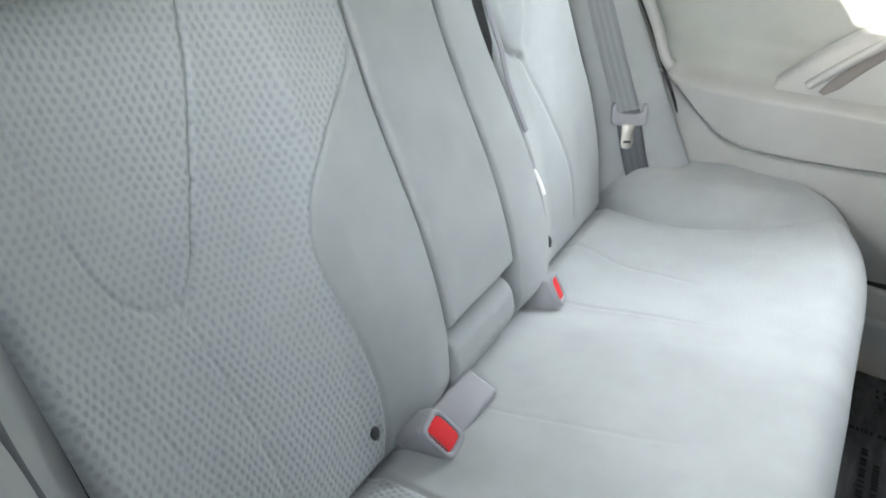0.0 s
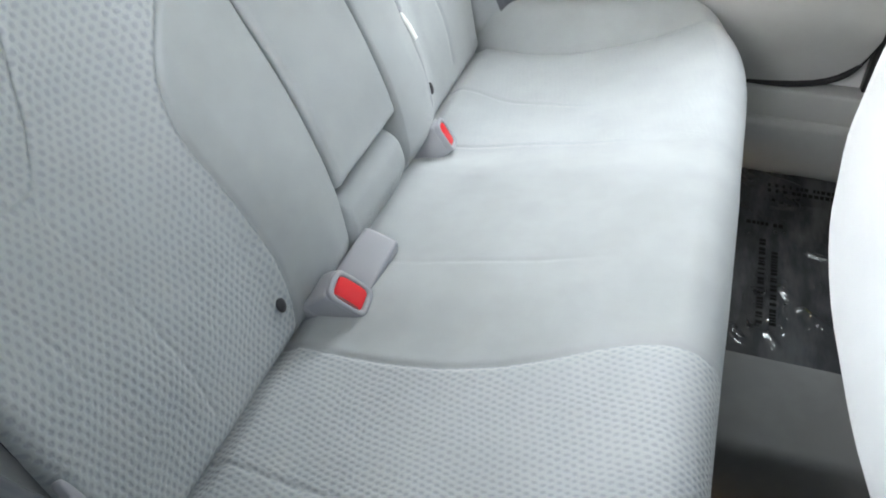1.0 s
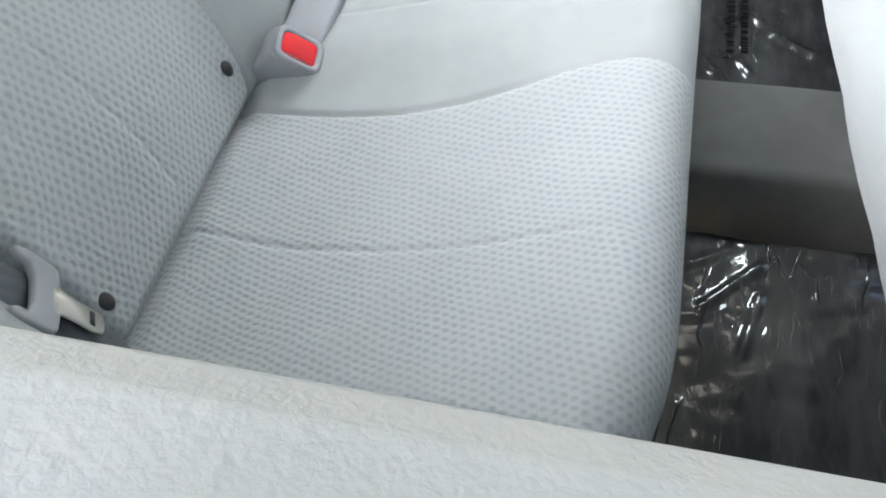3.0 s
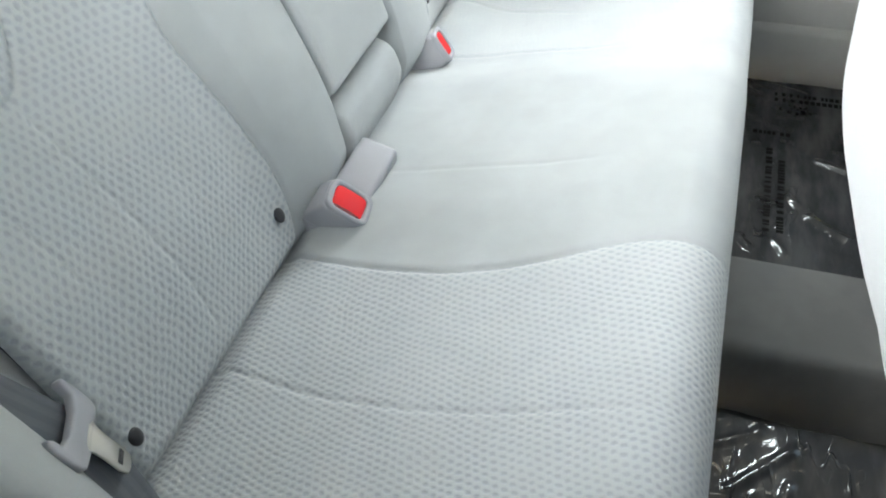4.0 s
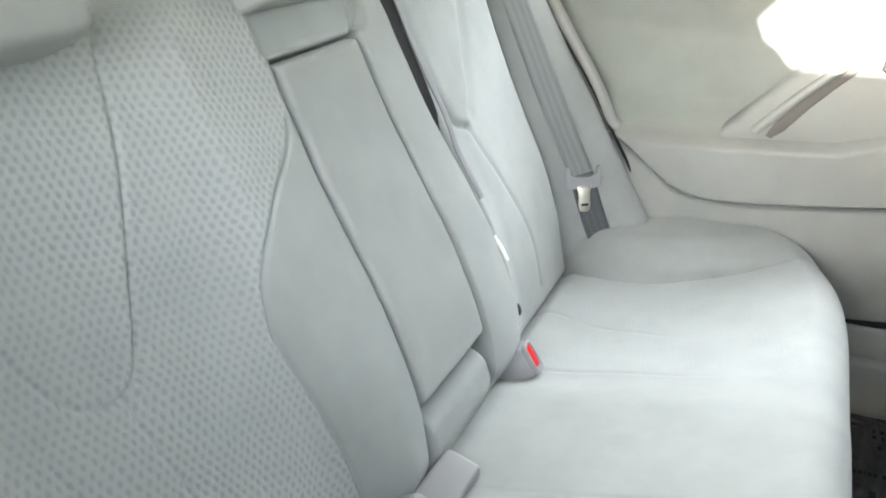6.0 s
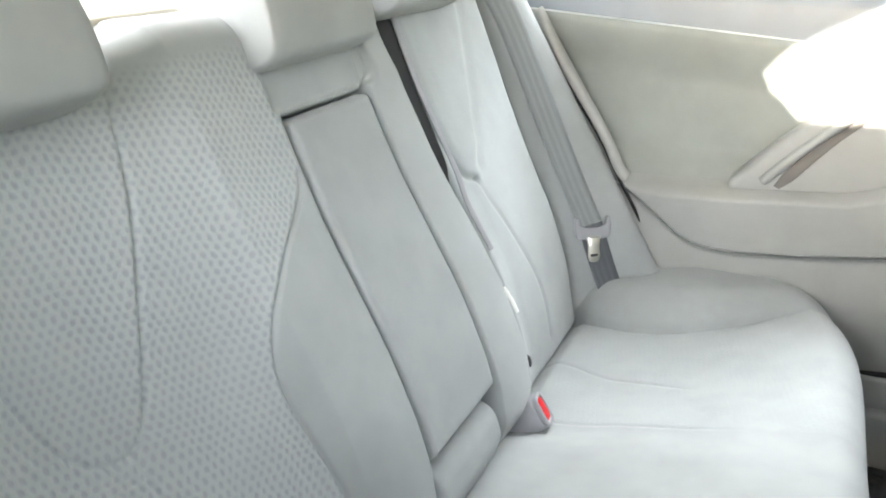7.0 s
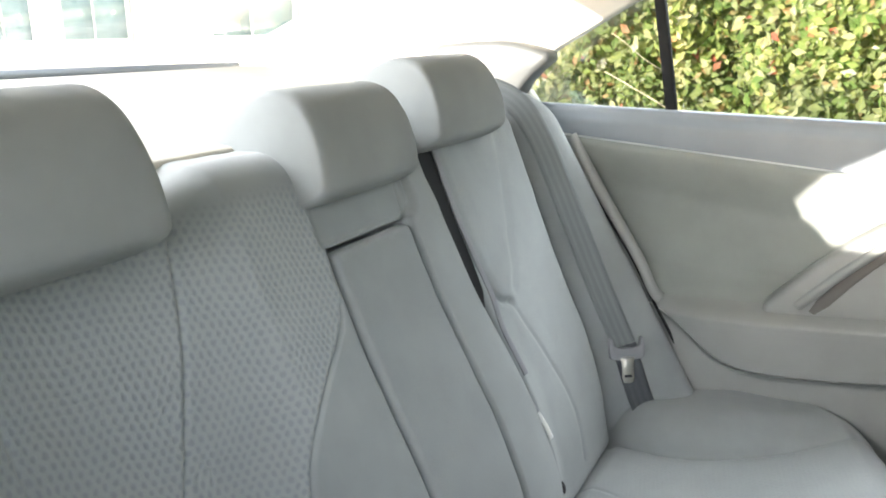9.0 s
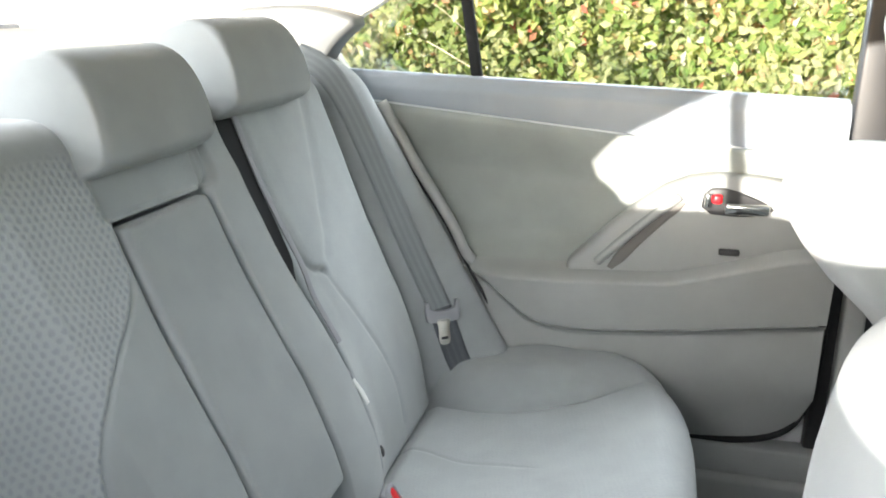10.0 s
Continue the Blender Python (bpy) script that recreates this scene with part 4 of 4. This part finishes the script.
def hedge():
    """A long mixed hedge: clumps of leaves that turn to the sun, with deep gaps between them."""
    rnd = random.Random(5)
    verts, faces = [], []
    to_sun = -SUN_DIR
    clumps = []
    for _ in range(2200):
        x, z = rnd.uniform(-4.2, 5.0), rnd.uniform(-0.25, 3.0)
        y = 6.7 + 0.5 * noise.noise((x * 0.9, z * 0.9, 0)) + 0.45 * noise.noise((x * 2.8, z * 2.8, 3)) + 0.7 * rnd.random() ** 1.5
        clumps.append((Vector((x, y, z)), rnd.uniform(0.06, 0.17), rnd.uniform(0.5, 1.0)))
    for c, r, full in clumps:
        for _ in range(int(27 * full)):
            p = c + Vector((rnd.gauss(0, r), rnd.gauss(0, r * 0.7), rnd.gauss(0, r)))
            size = rnd.uniform(0.032, 0.072)
            n = (to_sun + Vector((rnd.gauss(0, 0.45), rnd.gauss(0, 0.45), rnd.gauss(0, 0.45)))).normalized()
            a = n.orthogonal().normalized()
            b = n.cross(a)
            turn = rnd.uniform(0, math.tau)
            d = a * math.cos(turn) + b * math.sin(turn)
            e = n.cross(d)
            k = len(verts)
            for px, py, pz in ((-1, 0, 0), (-0.15, 0.55, 0.14), (1, 0, -0.1), (-0.15, -0.55, 0.14)):
                verts.append(p + d * (px * size) + e * (py * size) + n * (pz * size))
            faces.append((k, k + 1, k + 2, k + 3))
    return from_lists("leaves", verts, faces, sharp=True)


def hedge_twigs():
    """Bare pale twigs that stand out of the leaves."""
    rnd = random.Random(11)
    whole = bmesh.new()
    for _ in range(26):
        x, z = rnd.uniform(-3.5, 4.5), rnd.uniform(0.3, 2.6)
        p = Vector((x, 6.35 + rnd.uniform(-0.1, 0.5), z))
        d = Vector((rnd.uniform(-1, 1), rnd.uniform(-0.3, 0.2), rnd.uniform(0.1, 0.9))).normalized()
        pts = [p]
        for _ in range(4):
            d = (d + Vector((rnd.gauss(0, 0.14), rnd.gauss(0, 0.1), rnd.gauss(0, 0.14)))).normalized()
            pts.append(pts[-1] + d * rnd.uniform(0.1, 0.22))
        one = tube(pts, rnd.uniform(0.0025, 0.006), 5)
        me = bpy.data.meshes.new("twig")
        one.to_mesh(me)
        one.free()
        whole.from_mesh(me)
        bpy.data.meshes.remove(me)
    return whole


hd = thing("hedge", (0, 7.3, -0.28), "sunlit mixed hedge with yellow-green leaves and red blossom", "hedge", kind="stuff")
part("leaves", hedge(), M_LEAF, hd)
part("twigs", hedge_twigs(), M_TWIG, hd, "pale bare twigs")


def core(u, v):
    x, z = -4.3 + 9.4 * u, -0.28 + 3.2 * v
    return Vector((x, 7.9 + 0.3 * noise.noise((x, z, 9)), z)), (x, z)


part("inner_growth", sheet("inner_growth", 40, 20, core), M_HEDGECORE, hd)


M_RENDER = surface("white_render", (0.78, 0.78, 0.76), 0.9, 0.06, 60, 0.4, 0.003, stain=0.8)
M_PANE = surface("pale_blue_pane", (0.13, 0.19, 0.21), 0.12, 0.1, 5, 0.0, 0.001)

# ---- a made-up low pale building behind the car, whitens the rear window ----
block = thing("backdrop_building", (-17.0, 12.0, -0.28), "made-up low white building that whitens the rear window view", "building")
part("wall", box_between((-30.0, 11.0, -0.28), (-5.5, 17.0, 3.6)), M_RENDER, block)
part("roof", box_between((-30.3, 10.7, 3.6), (-5.2, 17.3, 3.8), 0.04), M_TAG, block, "flat pale roof edge")
for x0 in (-24.0, -20.4, -17.6, -14.7, -10.6, -7.9):
    window = part("window", box_between((x0 - 0.08, 10.94, 1.02), (x0 + 1.98, 11.02, 2.18), 0.02), M_TAG, block, "white window frame")
    for k in range(2):
        part("pane", box_between((x0 + 0.02 + 0.96 * k, 10.925, 1.12), (x0 + 0.92 + 0.96 * k, 10.945, 2.08)), M_PANE, window, "pale blue pane")


# ---- belts, buckles and small things on the rear seat ----
def seat_belt(path, lap, normals, grip_at, tip, across, cloth_up, label):
    """A belt down a side bolster: shoulder webbing, lap webbing, grip and tongue."""
    belt = thing("seat_belt", lap[-1], label, "seat belt", "rear seat belts")
    for seq, ends, name, cloth, words in ((path, normals[:2], "shoulder_webbing", cloth_up, "ribbed grey webbing"), (lap, normals[1:], "lap_webbing", M_WEBDARK, "dark grey webbing")):
        fine = rounded(seq, False, 2)
        ws, ns = [], []
        for i, p in enumerate(fine):
            k = i / (len(fine) - 1)
            n = (Vector(ends[0]) * (1 - k) + Vector(ends[1]) * k).normalized()
            d = (fine[min(i + 1, len(fine) - 1)] - fine[max(i - 1, 0)]).normalized()
            n = (n - d * n.dot(d)).normalized()
            ws.append(n.cross(d).normalized() * 0.044)
            ns.append(n)
        part(name, ribbon([p + n * 0.005 for p, n in zip(fine, ns)], ws, ns), cloth, belt, words)
    n = Vector(normals[1]).normalized()
    m = frame_of(Vector(grip_at) + n * 0.009, across, -Vector(tip))
    if m.col[2].to_3d().dot(n) < 0:
        m = m @ Matrix.Diagonal((-1, 1, -1, 1))
    tongue = part("tongue", prism(rounded([(-0.016, -0.004), (0.016, -0.004), (0.010, -0.018), (0.0115, -0.050), (0.0, -0.054), (-0.0115, -0.050), (-0.010, -0.018)], True, 1), 0.003, 0.0008, 1,
                                  m @ Matrix.Translation((0, 0, 0.002))), M_STEEL, belt, "bare metal tongue")
    part("slot", prism([(-0.0065, -0.038), (0.0065, -0.038), (0.0065, -0.0425), (-0.0065, -0.0425)], 0.0042, 0.0, 1, m @ Matrix.Translation((0, 0, 0.0014))), M_DARK, tongue)
    frame_out = rounded([(-0.033, 0.027), (-0.025, 0.029), (-0.0235, 0.010), (0.0235, 0.010), (0.025, 0.029), (0.033, 0.027), (0.033, -0.004), (0.027, -0.012), (-0.027, -0.012), (-0.033, -0.004)], True, 1)
    part("tongue_grip", prism(frame_out, 0.009, 0.002, 2, m @ Matrix.Translation((0, 0, -0.004))), M_BUCKLE, belt, "light grey plastic tongue grip")
    return belt


WALL_N = (0.50, -0.83, 0.22)
seat_belt([(-0.262, 0.548, 0.925), (-0.215, 0.553, 0.905), (-0.178, 0.560, 0.85), (-0.145, 0.570, 0.77), (-0.097, 0.577, 0.65), (-0.057, 0.576, 0.561), (-0.016, 0.576, 0.475)],
          [(-0.016, 0.576, 0.475), (0.005, 0.572, 0.415), (0.022, 0.572, 0.37), (0.045, 0.578, 0.325), (0.052, 0.585, 0.30)], (WALL_N, WALL_N, WALL_N),
          (-0.012, 0.574, 0.462), (0.30, -0.07, -0.95), (0.80, 0.55, 0.0), M_WEB, "grey seat belt hanging down the bolster by the closed door")
seat_belt([(-0.262, -0.552, 0.925), (-0.215, -0.555, 0.905), (-0.15, -0.580, 0.80), (-0.10, -0.590, 0.68), (-0.065, -0.590, 0.57), (-0.036, -0.580, 0.50), (-0.019, -0.560, 0.435)],
          [(-0.019, -0.560, 0.435), (0.006, -0.562, 0.392), (0.030, -0.572, 0.352), (0.046, -0.590, 0.305)], ((0.50, 0.80, 0.25), (0.88, 0.24, 0.38), (0.85, 0.20, 0.45)),
          (-0.013, -0.557, 0.437), (0.40, 0.02, -0.90), (-0.52, 0.85, -0.10), M_WEBDARK, "grey seat belt with lap webbing dropping into the seat fold")


def ring(outline, inner, depth, m, zs):
    """A flat ring: an outline with its own shape cut out, with softly raised lips."""
    n = len(outline)
    verts, faces = [], []
    for k, z in ((0.98, -depth), (1.0, -depth * 0.3), (0.97, 0.0), (inner + 0.05, 0.0), (inner, -depth * 0.25), (inner, -depth)):
        verts += [m @ Vector((x * k, y * k, z * zs)) for x, y in outline]
    for r in range(5):
        for i in range(n):
            j = (i + 1) % n
            faces.append((r * n + i, r * n + j, (r + 1) * n + j, (r + 1) * n + i))
    return from_lists("rim", verts, faces)


# the button's red, darkened for the shade inside the buckle's slot
M_SLOT_SHADE = surface("slot_shade_red", (0.16, 0.006, 0.008), 0.5, 0.1, 300)


def buckle(at, axis, roll, red, size, label):
    """A belt buckle standing out of the seat fold: housing, rim and release button."""
    b = thing("belt_buckle", at, label, "belt buckle", "belt buckles")
    a = Vector(axis).normalized()
    side = Vector((0, 1, 0)) if abs(a.y) < 0.8 else Vector((0.8, 0, -0.5))
    side = (side - a * side.dot(a)).normalized()
    up = a.cross(side)
    rot = Matrix.Rotation(radians(roll), 4, a)
    m = frame_of(Vector(at), side, up)
    w, h, l = size
    m = Matrix.Translation(at) @ rot @ Matrix.Translation(-Vector(at)) @ m
    # z of this frame runs along the axis, to the button's end
    zs = 1 if m.col[2].to_3d().dot(a) > 0 else -1

    def taper(c):
        k = 1.0 if c.z * zs > 0 else 1.10
        return (c.x * k, c.y * k, c.z)

    part("housing", soft_box((w, h, l), 0.0055, 3, m @ Matrix.Translation((0, 0, -zs * l / 2)), taper), M_BUCKLE, b, "grey plastic housing")
    if red:
        rim = [(w * 0.5 * math.copysign(abs(math.cos(q)) ** 0.42, math.cos(q)), h * 0.5 * math.copysign(abs(math.sin(q)) ** 0.42, math.sin(q))) for q in (math.tau * i / 28 for i in range(28))]
        part("rim", ring(rim, 0.74, 0.008, m @ Matrix.Translation((0, 0, zs * 0.0058)), zs), M_BUCKLE, b, "pale grey rim")
        tilt = m @ Matrix.Translation((0, 0, zs * 0.0008)) @ Matrix.Rotation(radians(-9) * zs, 4, "Y")
        part("release_button", prism([(x * 0.73, y * 0.74) for x, y in rim], 0.004, 0.0014, 2, tilt @ Matrix.Translation((0, 0, -0.002))), M_RED, b, "bright red release button")
        part("slot", prism([(x * 0.13 - w * 0.30, y * 0.60) for x, y in rim], 0.003, 0.0, 2, tilt @ Matrix.Translation((0, 0, -0.0012 + zs * 0.0010))), M_SLOT_SHADE, b, "deep red strip painted as the shaded slot beside the button")
        part("boot", soft_box((w * 1.12, h * 1.10, 0.05), 0.004, 3, m @ Matrix.Translation((0, 0, -zs * 0.067))), M_BUCKLE, b, "grey plastic boot")
    return b


buckle((0.036, -0.177, 0.346), (0.72, -0.12, 0.66), 14, True, (0.039, 0.056, 0.080), "grey belt buckle with a red button in the seat fold")
buckle((0.036, -0.075, 0.347), (0.16, 0.92, 0.30), -20, False, (0.046, 0.028, 0.085), "plain grey belt buckle lying in the seat fold")
buckle((0.034, 0.168, 0.344), (0.80, 0.18, 0.50), 0, True, (0.033, 0.047, 0.06), "grey belt buckle with a red button beside the split")

# fold strap and its label at the split of the backrest
def along_split(s):
    return on_back(0.2125 + 0.013 * smooth(0.32, 0.38, s), s, back_relief(0.2, s) + 0.001)


strap = thing("fold_strap", on_back(0.205, 0.20, 0.01), "grey fold-down strap with a white label", "strap")
p0, p1, p2 = on_back(0.187, 0.255, 0.018), on_back(0.195, 0.222, 0.034), on_back(0.208, 0.185, 0.035)
loop_path = rounded([p0, p1, p2], False, 2)
part("loop", ribbon(loop_path, [Vector((0.004, 0.011, 0.002))] * len(loop_path), [OUT_BACK] * len(loop_path), 0.002, 3), M_BUCKLE, strap)
run = [along_split(0.62 - 0.36 * i / 24) for i in range(25)]
part("webbing", ribbon(run, [Vector((0.003, 0.0065, 0.002))] * 25, [OUT_BACK] * 25, 0.0016, 3), M_BUCKLE, strap, "narrow grey webbing along the split")
q0, q1, q2 = on_back(0.198, 0.207, 0.038), on_back(0.207, 0.184, 0.039), on_back(0.217, 0.160, 0.036)
part("label_tab", ribbon([q0, q1, q2], [Vector((0.002, 0.007, 0.001))] * 3, [OUT_BACK] * 3, 0.0012, 3), M_TAG, strap, "white sewn label")
